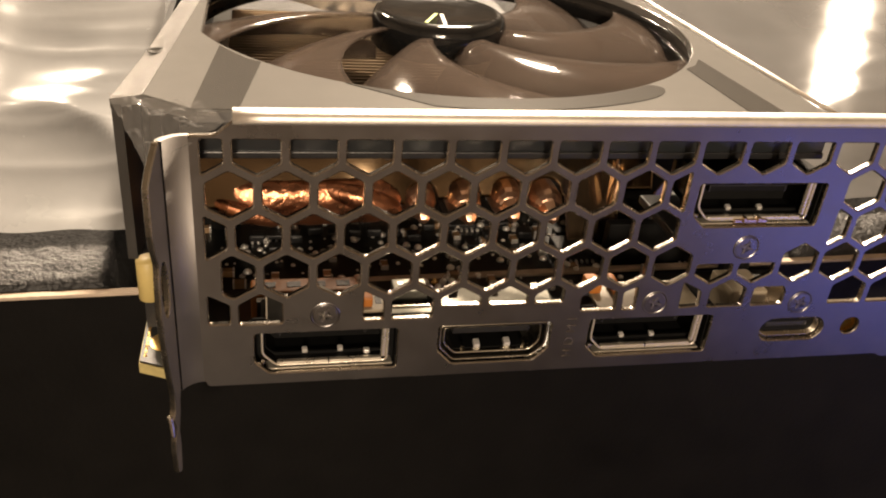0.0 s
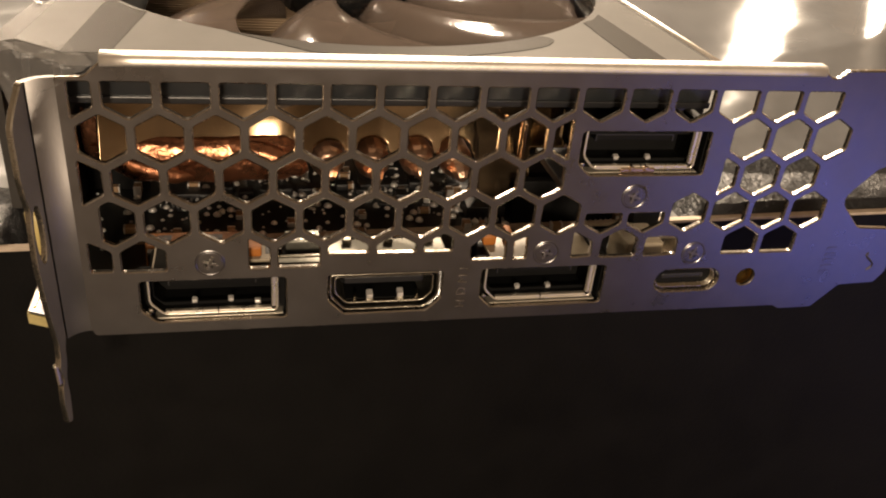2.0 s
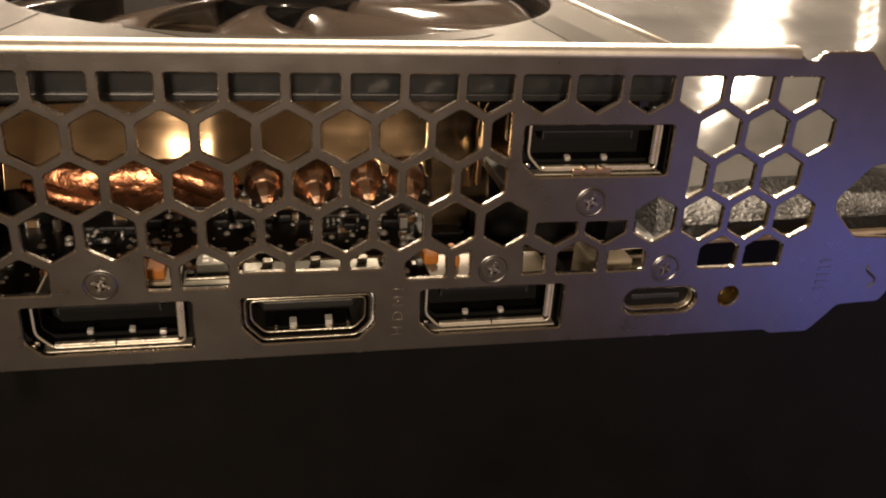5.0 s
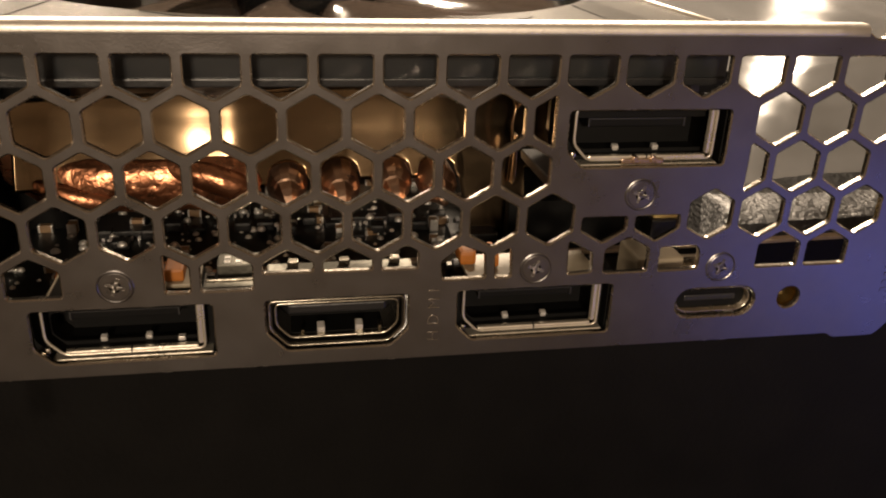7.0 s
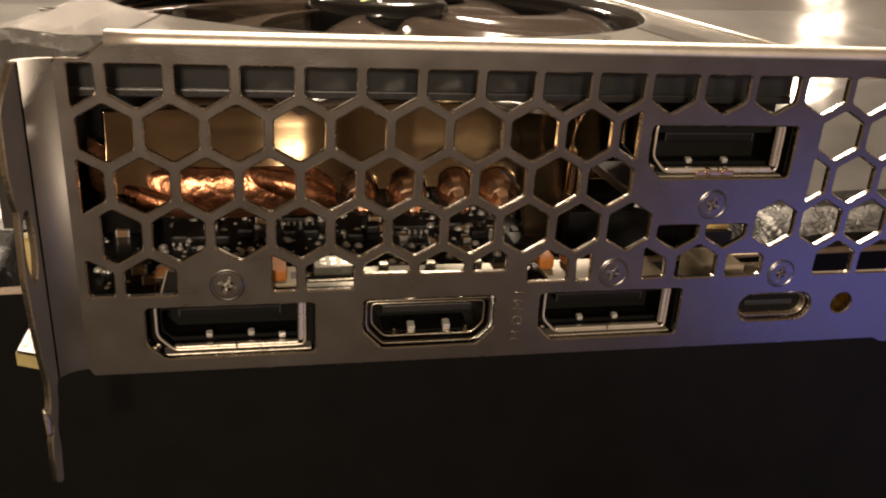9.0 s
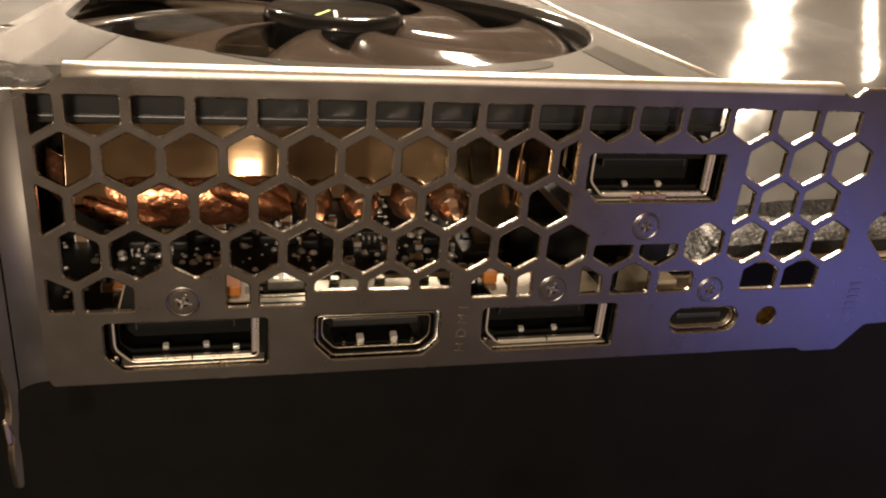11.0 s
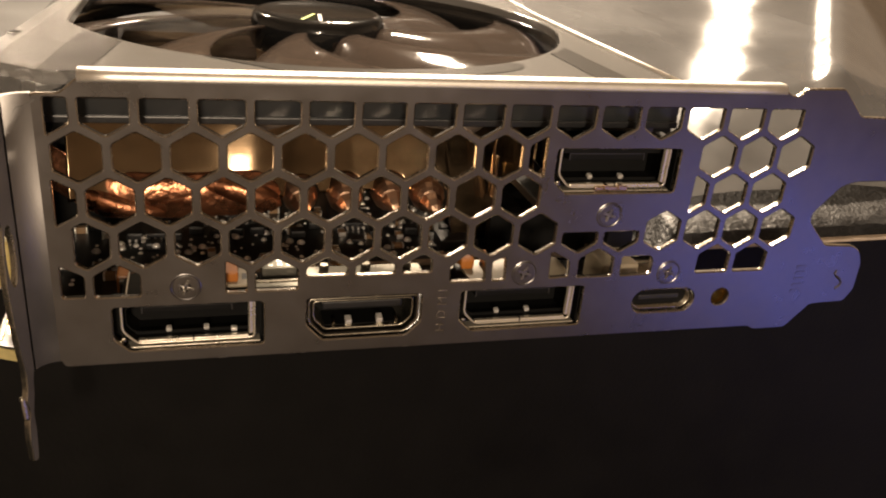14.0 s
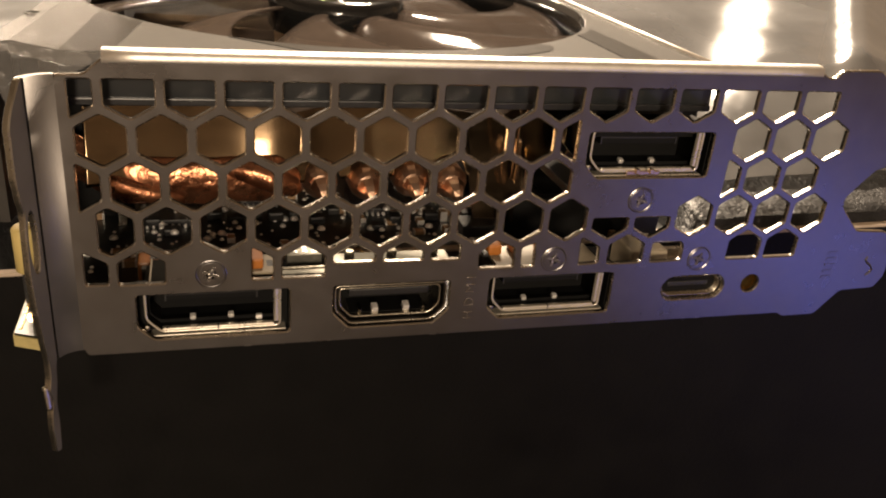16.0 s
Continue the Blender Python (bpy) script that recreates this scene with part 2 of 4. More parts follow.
def sheet(name, outline, holes, thick, edge, mat, m, parent, label="", cut=None):
    """A sheet with true holes, its front at +z and its back at -z, with softened edges."""
    def tidy(loop):
        return [p for i, p in enumerate(loop) if (Vector(p) - Vector(loop[i - 1])).length > 0.02]
    loops = [tidy(outline), *[tidy(h) for h in holes]]
    flat, edges = [], []
    for loop in loops:
        k = len(flat)
        flat += [Vector(p) for p in loop]
        edges += [(k + i, k + (i + 1) % len(loop)) for i in range(len(loop))]
    verts, _, faces, *_ = delaunay_2d_cdt(flat, edges, [], 0, 1e-5)

    def within(p, loop):
        odd = False
        for i in range(len(loop)):
            (x0, z0), (x1, z1) = loop[i - 1], loop[i]
            if (z0 > p.y) != (z1 > p.y) and p.x < x0 + (p.y - z0) * (x1 - x0) / (z1 - z0):
                odd = not odd
        return odd

    middles = [sum((verts[i] for i in f), Vector((0, 0))) / len(f) for f in faces]
    faces = [f for f, c in zip(faces, middles) if within(c, loops[0]) and not any(within(c, h) for h in loops[1:])]
    inner = [Vector(p) for i, loop in enumerate(loops) for p in grown(loop, -edge if i == 0 else edge)]
    assert len(verts) == len(flat)
    bm = bmesh.new()
    h = thick / 2
    rings = [[bm.verts.new((p.x * MM, p.y * MM, z * MM)) for p in src] for src, z in ((inner, h), (flat, h - edge), (flat, edge - h), (inner, -h))]
    for f in faces:
        bm.faces.new([rings[0][i] for i in f])
        bm.faces.new([rings[3][i] for i in reversed(f)])
    for a, b in edges:
        for r, q in zip(rings, rings[1:]):
            f = bm.faces.new((r[a], q[a], q[b], r[b]))
            f.material_index = 1 if cut else 0
    bmesh.ops.transform(bm, matrix=m, verts=bm.verts)
    return part(name, bm, [mat, cut] if cut else mat, parent, label)


# ---- room, table, box ----
def room():
    spec = [
        ("floor", (-2.5, 2.5, -2.5, 3.0, -0.85, -0.80)),
        ("ceiling", (-2.5, 2.5, -2.5, 3.0, 1.75, 1.80)),
        ("wall_north", (-2.5, 2.5, 3.0, 3.1, -0.80, 1.75)),
        ("wall_south", (-2.5, 2.5, -2.6, -2.5, -0.80, 1.75)),
        ("wall_west", (-2.6, -2.5, -2.5, 3.0, -0.80, 1.75)),
        ("wall_east", (2.5, 2.6, -2.5, 3.0, -0.80, 1.75)),
    ]
    for name, b in spec:
        ob = part(name, block(bmesh.new(), *[v * 1000 for v in b]), PAINT)
        tagged(ob, "plain warm painted " + name.split("_")[0] + " of the room", name.split("_")[0], kind="structure")


room()

table = thing("table", "black table under the opened box", "table")
part("tabletop", block(bmesh.new(), -700, 900, -500, 700, -365, -340, 4), TABLE, table)
for lx in (-660, 860):
    for ly in (-460, 660):
        part("leg", block(bmesh.new(), lx - 25, lx + 25, ly - 25, ly + 25, -800, -365, 3), TABLE, table)

BOX_TILT = 1.15  # degrees that the box leans under the card


def box_m(x, y, z):
    return pose(0, 0, 0, 0, -BOX_TILT, 0) @ Vector((x * MM, y * MM, z * MM))


def tilt(ob):
    ob.matrix_basis = pose(0, 0, -0.0, 0, -BOX_TILT, 0) @ ob.matrix_basis
    return ob


carton = thing("cardboard_box", "open black cardboard box with raw pale edge", "box")
part("front_panel", block(bmesh.new(), -160, 300, 23.2, 24.4, -336, -30.6), BOX_BLACK, carton)
part("cut_edge", block(bmesh.new(), -160, 300, 23.1, 24.5, -30.6, -30.0, 0.15), CARD_EDGE, carton, "raw pale brown cut edge")
part("back_panel", block(bmesh.new(), -160, 300, 330, 331.5, -336, -30), BOX_BLACK, carton)
part("side_panel", block(bmesh.new(), -161.5, -160, 23.2, 331.5, -336, -30), BOX_BLACK, carton)
part("side_panel", block(bmesh.new(), 300, 301.5, 23.2, 331.5, -336, -30), BOX_BLACK, carton)
part("bottom_panel", block(bmesh.new(), -160, 300, 24.4, 330, -336, -334.5), BOX_BLACK, carton)
part("flap", block(bmesh.new(), 196, 320, 118, 119.6, -34, 70, 0.3), RAW_CARD, carton, "raised raw brown cardboard flap")
tilt(carton)


def foam():
    """A foam bed: high beside the card, pressed down beneath it, with a pebbled skin."""
    bm = bmesh.new()
    nx, ny = 230, 90
    g = []
    for i in range(nx + 1):
        x = -158 + 456 * i / nx
        row = []
        for j in range(ny + 1):
            y = 25 + (300 * (j / ny) ** 1.6)
            z = -29.2
            side = 1.0 if x < -16 or x > 98 else 0.0
            if side:
                z += 1.6 * (1 - math.exp(-(y - 25) / 4)) + (1.2 if x > 98 else 0.0)
            else:
                z = -36
            z += 0.5 * noise.noise((x * 0.35, y * 0.35, 0)) + 0.35 * noise.noise((x * 0.9, y * 0.9, 3))
            row.append(bm.verts.new((x * MM, y * MM, z * MM)))
        g.append(row)
    for i in range(nx):
        for j in range(ny):
            bm.faces.new((g[i][j], g[i + 1][j], g[i + 1][j + 1], g[i][j + 1]))
    low = [[bm.verts.new((v.co.x, v.co.y, -0.334)) for v in edge] for edge in ([r[0] for r in g], [r[-1] for r in g])]
    for top, bot in ((([r[0] for r in g]), low[0]), (([r[-1] for r in g]), low[1])):
        for i in range(nx):
            bm.faces.new((top[i], top[i + 1], bot[i + 1], bot[i]))
    for i in (0, nx):
        bm.faces.new([*g[i], low[1][i], low[0][i]])
    bm.faces.new([*low[0], *low[1][::-1]])
    ob = part("foam_bed", bm, FOAM, None, "", True)
    return tilt(tagged(ob, "black pebbled foam bed filling the box", "foam"))


foam()

# ---- graphics card ----
card = thing("graphics_card", "graphics card with steel bracket, copper heat pipes and fan", "graphics card")
PITCH = 6.53
ROW = PITCH * math.sqrt(3) / 2
FLAT = 5.4


def hexagon(row, col):
    cx, cz = (col + (0.5 if row % 2 else 0)) * PITCH, FLAT / math.sqrt(3) - row * ROW
    r = FLAT / math.sqrt(3)
    return [(cx + r * math.sin(math.radians(60 * k)), cz + r * math.cos(math.radians(60 * k))) for k in range(6)]


def bracket_holes():
    holes = []
    for c in range(16):
        holes.append(clipped(hexagon(0, c), x0=0.25, z1=4.52))
    for c in (*range(9), 13, 14, 15):
        holes.append(clipped(hexagon(1, c), x0=0.4))
    holes.append(clipped(hexagon(1, 9), x1=61.6))
    for c in (*range(10), 14, 15):
        holes.append(clipped(hexagon(2, c), x0=0.25))
    holes.append(clipped(hexagon(2, 13), x0=85.3))
    for c in range(16):
        holes.append(clipped(hexagon(3, c), x0=2.0, z1=-13.8 if c in (10, 11) else 1e9))
    for c, z in ((0, -20.75), (1, -20.9), (4, -20.9), (5, -19.05), (6, -19.15), (11, -20.87), (14, -20.95), (15, -20.95)):
        holes.append(clipped(hexagon(4, c), x0=0.1, z0=z))
    holes.append(clipped(hexagon(4, 7), x1=47.0, z0=-19.2))
    holes.append(clipped(hexagon(4, 3), x0=19.65, x1=22.25, z0=-20.95))
    holes.append([(49.7, -18.6), (52.0, -16.65), (54.7, -17.8), (54.85, -20.75), (49.9, -20.8)])
    holes.append([(55.9, -18.0), (57.7, -17.2), (57.9, -20.8), (56.05, -20.8)])
    holes.append([(64.6, -16.65), (67.5, -18.2), (67.65, -20.65), (64.75, -20.8)])
    holes.append([(76.0, -17.9), (80.5, -17.85), (81.0, -18.6), (81.0, -20.8), (76.05, -20.9)])
    return [rounded(h, 0.35) for h in holes]


def dp_outline(x, z, grow=0.0):
    w, h, c, g = 18.8, 6.4, 1.9, grow
    return [(x - g, z + g), (x + w + g, z + g), (x + w + g, z - h - g), (x + c - 0.4 * g, z - h - g), (x - g, z - h + c - 0.4 * g)]


def hdmi_outline(x, z, grow=0.0):
    w, h, g = 15.95, 6.4, grow
    return [(x - g, z + g), (x + w + g, z + g), (x + w + g, z - h + 2.0 - g * 0.4), (x + w - 2.0 + g * 0.4, z - h - g), (x + 2.2 - g * 0.4, z - h - g), (x - g, z - h + 2.4 - g * 0.4)]


def stadium(x0, x1, z0, z1, steps=8):
    r, cz = (z1 - z0) / 2, (z0 + z1) / 2
    out = [(x1 - r + r * math.sin(math.pi * k / steps), cz + r * math.cos(math.pi * k / steps)) for k in range(steps + 1)]
    return out + [(x0 + r - r * math.sin(math.pi * k / steps), cz - r * math.cos(math.pi * k / steps)) for k in range(steps + 1)]


DP = [(5.6, -22.5), (51.75, -22.4), (63.25, -1.4)]
HDMI_AT = (30.05, -22.45)
USB = (79.05, 89.55, -27.5, -23.6)
OUTLINE = [
    (-1.1, 5.0), (2.0, 5.05), (4.0, 6.9), (97.0, 7.3), (98.1, 6.5), (99.2, 6.5), (100.2, 7.6), (106.8, 7.75), (110.9, 3.65), (119.5, 3.4),
    (120.3, 2.4), (120.3, -5.6), (119.5, -6.5), (113.5, -6.6), (111.0, -7.3), (107.1, -11.7), (107.3, -13.1), (111.2, -17.1), (116.8, -17.4), (118.3, -18.4),
    (119.3, -20.5), (119.4, -25.4), (118.0, -27.5), (111.6, -27.7), (107.8, -31.8), (101.7, -31.8), (100.7, -31.1), (99.5, -31.15), (-0.5, -30.7), (-0.9, -29.8), (-1.1, -29.8),
]
UPRIGHT = pose(0, 0.0004, 0, 90, 0, 0)
circle = lambda x, z, r, n=20: [(x + r * math.cos(2 * math.pi * k / n), z + r * math.sin(2 * math.pi * k / n)) for k in range(n)]
bracket = sheet(
    "bracket", rounded(OUTLINE, 0.6), [*bracket_holes(), *[rounded(dp_outline(x, z), 0.5) for x, z in DP], rounded(hdmi_outline(*HDMI_AT), 0.5), stadium(*USB), circle(94.2, -25.4, 1.45)],
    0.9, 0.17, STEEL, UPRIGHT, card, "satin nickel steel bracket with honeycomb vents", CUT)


def top_fold():
    """The rounded lip at the top of the bracket."""
    bm = bmesh.new()
    prof = [(-0.06, 6.2), (-0.06, 6.5)]
    for k in range(9):
        a = math.pi / 2 * k / 8
        prof.append((0.85 - 0.91 * math.cos(a), 6.6 + 0.91 * math.sin(a)))
    prof += [(1.9, 7.5), (1.9, 6.7), (1.2, 6.6), (0.87, 6.2)]
    n = 24
    rings = []
    for i in range(n + 1):
        x = 4.0 + (97.0 - 4.0) * i / n
        rings.append([bm.verts.new((x * MM, y * MM, (z + 0.15 + 0.35 * i / n) * MM)) for y, z in prof])
    for a, b in zip(rings, rings[1:]):
        for k in range(len(prof)):
            bm.faces.new((a[k], a[(k + 1) % len(prof)], b[(k + 1) % len(prof)], b[k]))
    bm.faces.new(rings[0])
    bm.faces.new(rings[-1][::-1])
    # The pale colour stands in for the highlight along the bend.
    ob = part("top_fold", bm, LIP, bracket, "rounded top lip, its highlight in the pale colour", True)
    return ob


top_fold()


def side_flange():
    """The flange bent towards the viewer at the end of the bracket, with its slot and its tail."""
    bm = bmesh.new()
    n, r = 10, 3.0
    rows = []
    for k in range(n + 1):
        a = radians(62) * k / n
        c = Vector((-0.92, -r - 0.05))
        o, i = c + Vector((-math.sin(a), math.cos(a))) * r, c + Vector((-math.sin(a), math.cos(a))) * (r + 0.9)
        rows.append([bm.verts.new((p.x * MM, p.y * MM, z * MM)) for z in (4.95, -29.7) for p in (o, i)])
    for a, b in zip(rows, rows[1:]):
        for i, j in ((0, 1), (1, 3), (3, 2), (2, 0)):
            bm.faces.new((a[i], a[j], b[j], b[i]))
    # The lighter steel puts the light on the bend into the colour.
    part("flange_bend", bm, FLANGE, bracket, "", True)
    # outline as (distance from the bend, height)
    out = [(-0.1, 4.95), (1.0, 4.8), (2.6, 2.2), (3.4, 0.4), (3.5, -5.5), (3.2, -8.2), (2.8, -9.8), (3.0, -12.0), (3.2, -17.0), (2.9, -22.5), (2.5, -26.5), (2.1, -29.6),
           (2.2, -32.0), (2.7, -33.4), (2.2, -35.0), (2.7, -36.6), (2.9, -39.0), (2.7, -42.6), (1.7, -42.7), (1.4, -38.2), (1.5, -35.6), (0.9, -32.6), (0.3, -31.0), (-0.1, -29.6)]
    out = [(d - 0.55 if d > 0.8 else d, h) for d, h in out]
    slot = [(1.3 + 0.65 * math.cos(2 * math.pi * k / 24), -13.6 + 3.8 * math.sin(2 * math.pi * k / 24)) for k in range(24)]
    m = pose(-0.00415, -0.00135, 0, 0, 0, 62) @ Matrix(((-1, 0, 0, 0), (0, 0, -1, 0), (0, 1, 0, 0), (0, 0, 0, 1)))
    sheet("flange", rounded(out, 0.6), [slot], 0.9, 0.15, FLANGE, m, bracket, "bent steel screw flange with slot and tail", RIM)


side_flange()
# Added bright block in place of the glint on the tail.
part("tail_glint", block(bmesh.new(), -5.55, -4.75, -3.5, -2.6, -36.0, -32.8, 0.3, Matrix.Rotation(radians(28), 3, "Z") @ Matrix.Rotation(radians(-10), 3, "X")), RIM, bracket, "bright block that stands for the glint on the tail")


def screw(x, z, r=1.75):
    ob = part("screw", lathe(bmesh.new(), [(r * 1.1, -0.05), (r * 1.1, 0.08), (r * 1.03, 0.14), (r * 0.97, 0.08), (r * 0.9, 0.08), (r * 0.86, 0.12), (r * 0.2, 0.14)], (x, 0, z), "y", 32), STEEL, card, "small steel cross-head screw")
    # Dark disc and pale raised bars stand in for the recess's shade and glints.
    part("recess", lathe(bmesh.new(), [(r * 0.36, 0.1), (r * 0.36, 0.17), (r * 0.2, 0.13)], (x, 0, z), "y", 20), SHELL, ob, "", True)
    for a in (20, 110):
        bm = bmesh.new()
        block(bm, -r * 0.6, r * 0.6, -0.05, 0.05, -0.19, 0.19, 0.04)
        slot = part("cross_slot", bm, SCREW, ob)
        slot.matrix_basis = pose(x * MM, -0.15 * MM, z * MM, 0, a, 0)
    return ob


for sx, sz in ((14.65, -19.82), (60.8, -19.83), (84.1, -20.73), (72.5, -11.13)):
    screw(sx, sz)


def label_text(name, body, size, m, mat, parent, depth):
    cu = bpy.data.curves.new(name, "FONT")
    cu.body, cu.size, cu.align_x, cu.align_y, cu.extrude = body, size * MM, "CENTER", "CENTER", depth * MM
    cu.space_character, cu.offset = 1.62, -0.05 * MM
    tmp = new(name + "_outline", cu)
    me = bpy.data.meshes.new_from_object(tmp.evaluated_get(bpy.context.evaluated_depsgraph_get()))
    bpy.data.objects.remove(tmp)
    me.materials.clear()
    me.materials.append(mat)
    ob = new(name, me)
    ob.parent = parent
    ob.matrix_basis = m
    return ob


label_text("embossed_word", "HDMI", 2.0, pose(0.0490, -0.0001, -0.0252, 90, -90, 0), CUT, bracket, 0.05)


def stamped_marks():
    for k in range(5):
        part("stamped_mark", block(bmesh.new(), 107.0, 108.8, -0.12, 0.05, -25.2 + k * 1.05, -24.7 + k * 1.05, 0.05), STEEL, bracket)
    bm = bmesh.new()
    tube(bm, [(115.6 + 0.9 * math.sin(k * 0.9), 0, -25.0 + 0.55 * k) for k in range(7)], 0.22, 8)
    part("stamped_mark", bm, STEEL, bracket, "small curved stamped mark")


stamped_marks()


# connectors behind the cut-outs
def shell(name, outline_fn, x, z, y0, y1, wall, inset, parent, mat):
    """An open metal tube of the connector's outline."""
    bm = bmesh.new()
    a, b = rounded(outline_fn(x, z, -inset), 0.5, 2), rounded(outline_fn(x, z, -inset - wall), 0.45, 2)
    rings = [[bm.verts.new((p[0] * MM, y * MM, p[1] * MM)) for p in o] for o, y in ((a, y1), (a, y0), (b, y0), (b, y1))]
    for r, s in zip(rings, rings[1:]):
        for k in range(len(r)):
            bm.faces.new((r[k], r[(k + 1) % len(r)], s[(k + 1) % len(r)], s[k]))
    return part(name, bm, mat, parent)


def lip(name, pts, y, r, parent, mat):
    """A rounded rim along a closed outline."""
    bm = bmesh.new()
    n, sides = len(pts), 8
    rings = []
    for i, p in enumerate(pts):
        d = (Vector(pts[(i + 1) % n]) - Vector(pts[i - 1])).normalized()
        side = Vector((d.y, 0, -d.x))
        rings.append([bm.verts.new((Vector((p[0], y, p[1])) + side * r * math.cos(a) + Vector((0, -1, 0)) * r * math.sin(a)) * MM) for a in [2 * math.pi * k / sides for k in range(sides)]])
    for i in range(n):
        a, b = rings[i - 1], rings[i]
        for k in range(sides):
            bm.faces.new((a[k], a[(k + 1) % sides], b[(k + 1) % sides], b[k]))
    return part(name, bm, mat, parent, "", True)


def dp_mouth(x, z, grow=0.0):
    """The mouth of the socket's own shell, a little smaller than the cut-out."""
    g = grow
    return [(x + 0.85 - g, z + 0.2 + g), (x + 17.75 + g, z + 0.2 + g), (x + 17.75 + g, z - 5.95 - g), (x + 2.7 - 0.4 * g, z - 5.95 - g), (x + 0.85 - g, z - 4.0 - 0.4 * g)]


def dp_port(x, z, third):
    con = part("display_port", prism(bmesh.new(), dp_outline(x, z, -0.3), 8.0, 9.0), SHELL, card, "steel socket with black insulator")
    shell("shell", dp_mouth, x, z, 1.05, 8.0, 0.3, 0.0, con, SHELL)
    # Black collar and lining put the shade of the mouth into the colour.
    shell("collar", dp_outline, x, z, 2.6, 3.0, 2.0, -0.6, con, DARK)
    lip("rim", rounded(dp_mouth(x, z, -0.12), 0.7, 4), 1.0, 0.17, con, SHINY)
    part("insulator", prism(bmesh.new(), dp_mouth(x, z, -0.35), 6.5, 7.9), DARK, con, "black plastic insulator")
    part("shade_lining", block(bmesh.new(), x + 1.3, x + 17.2, 1.6, 6.5, z - 5.62, z - 5.45), DARK, con)
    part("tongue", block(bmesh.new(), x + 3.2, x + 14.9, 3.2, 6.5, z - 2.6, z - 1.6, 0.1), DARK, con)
    part("tongue_edge", block(bmesh.new(), x + 3.2, x + 14.9, 3.05, 3.19, z - 1.75, z - 1.6), CHIP, con)
    for px in (3.3, 14.8):
        part("tongue_edge", block(bmesh.new(), x + px - 0.1, x + px + 0.1, 3.05, 3.19, z - 2.6, z - 1.76), CHIP, con)
    for px in (6.6, 11.4):
        part("spring", block(bmesh.new(), x + px - 0.38, x + px + 0.38, 2.5, 3.3, z - 5.25, z - 4.6, 0.18, Matrix.Rotation(radians(14), 3, "X")), SOLDER, con)
        part("spring", block(bmesh.new(), x + px - 0.3, x + px + 0.3, 2.6, 3.4, z - 0.9, z - 0.3, 0.12), SHELL, con)
    if third:
        part("spring", block(bmesh.new(), x + 14.6, x + 15.4, 2.0, 2.8, z - 5.4, z - 4.85, 0.12), SOLDER, con)
    part("floor_lip", block(bmesh.new(), x + 2.8, x + 16.9, 0.9, 1.7, z - 5.95, z - 5.35, 0.2), SHINY, con, "bright folded lower lip")
    part("seam", block(bmesh.new(), x + 9.65, x + 9.82, 0.85, 1.75, z - 5.95, z - 5.32), CHIP, con)
    part("side_lip", block(bmesh.new(), x + 16.85, x + 17.5, 1.0, 1.6, z - 5.3, z + 0.1, 0.15, Matrix.Rotation(radians(20), 3, "Z")), SHINY, con, "bright folded side lip")
    part("ledge", block(bmesh.new(), x + 1.4, x + 18.4, 0.88, 2.6, z - 6.75, z - 6.3, 0.1), SHINY, con, "tinned ledge below the mouth")
    # Added block that keeps the bright film out of the shaded gap.
    part("side_blocker", block(bmesh.new(), x + 18.7, x + 20.4, 0.95, 8.8, z - 6.6, z - 0.1, 0.1), DARK, con, "black block added for shade beside the socket")
    part("corner_spring", block(bmesh.new(), x + 0.75, x + 1.35, 0.9, 1.9, z - 5.6, z - 4.9, 0.2), RIM, con)
    return con


for i, (px, pz) in enumerate(DP):
    dp_port(px, pz, i == 0)

latch = bmesh.new()
block(latch, 69.9, 75.0, 0.6, 1.5, -7.75, -7.05, 0.15)
block(latch, 71.2, 71.8, 0.35, 1.6, -7.5, -6.75, 0.12)
block(latch, 73.4, 74.0, 0.35, 1.6, -7.5, -6.75, 0.12)
part("latch", latch, BRONZE, card, "bronze coloured spring latch of the upper socket")


def hdmi_port(x, z):
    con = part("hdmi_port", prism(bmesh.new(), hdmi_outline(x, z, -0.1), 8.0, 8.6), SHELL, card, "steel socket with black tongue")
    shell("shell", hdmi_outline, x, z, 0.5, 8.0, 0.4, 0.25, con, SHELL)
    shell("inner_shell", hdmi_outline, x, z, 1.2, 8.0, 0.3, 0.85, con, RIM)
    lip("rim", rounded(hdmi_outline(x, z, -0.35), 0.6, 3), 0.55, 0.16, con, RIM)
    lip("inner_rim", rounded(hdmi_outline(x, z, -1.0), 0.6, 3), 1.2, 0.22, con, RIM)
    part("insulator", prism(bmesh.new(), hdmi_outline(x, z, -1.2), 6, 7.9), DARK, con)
    # Black sheet on the shell's floor stands for shade.
    part("shade_lining", block(bmesh.new(), x + 2.6, x + 13.4, 1.9, 6.0, z - 5.25, z - 5.15), DARK, con)
    part("tongue", block(bmesh.new(), x + 2.4, x + 13.6, 2.0, 7, z - 2.8, z - 1.7, 0.2), BLACK_PLASTIC, con, "black plastic tongue")
    for px, w, h in ((6.1, 0.45, 0.75), (10.5, 0.45, 0.85), (4.0, 0.25, 0.5), (12.9, 0.22, 0.6)):
        part("spring", block(bmesh.new(), x + px - w, x + px + w, 1.7, 2.9, z - 5.15, z - 5.15 + h, 0.15, Matrix.Rotation(radians(15), 3, "X")), SOLDER if w > 0.4 else RIM, con)
    for px in (4.1, 10.9, 12.0, 13.6):
        part("spring", block(bmesh.new(), x + px - 0.22, x + px + 0.22, 1.8, 3.0, z - 1.6, z - 1.15, 0.1), RIM, con)
    return con


hdmi_port(*HDMI_AT)


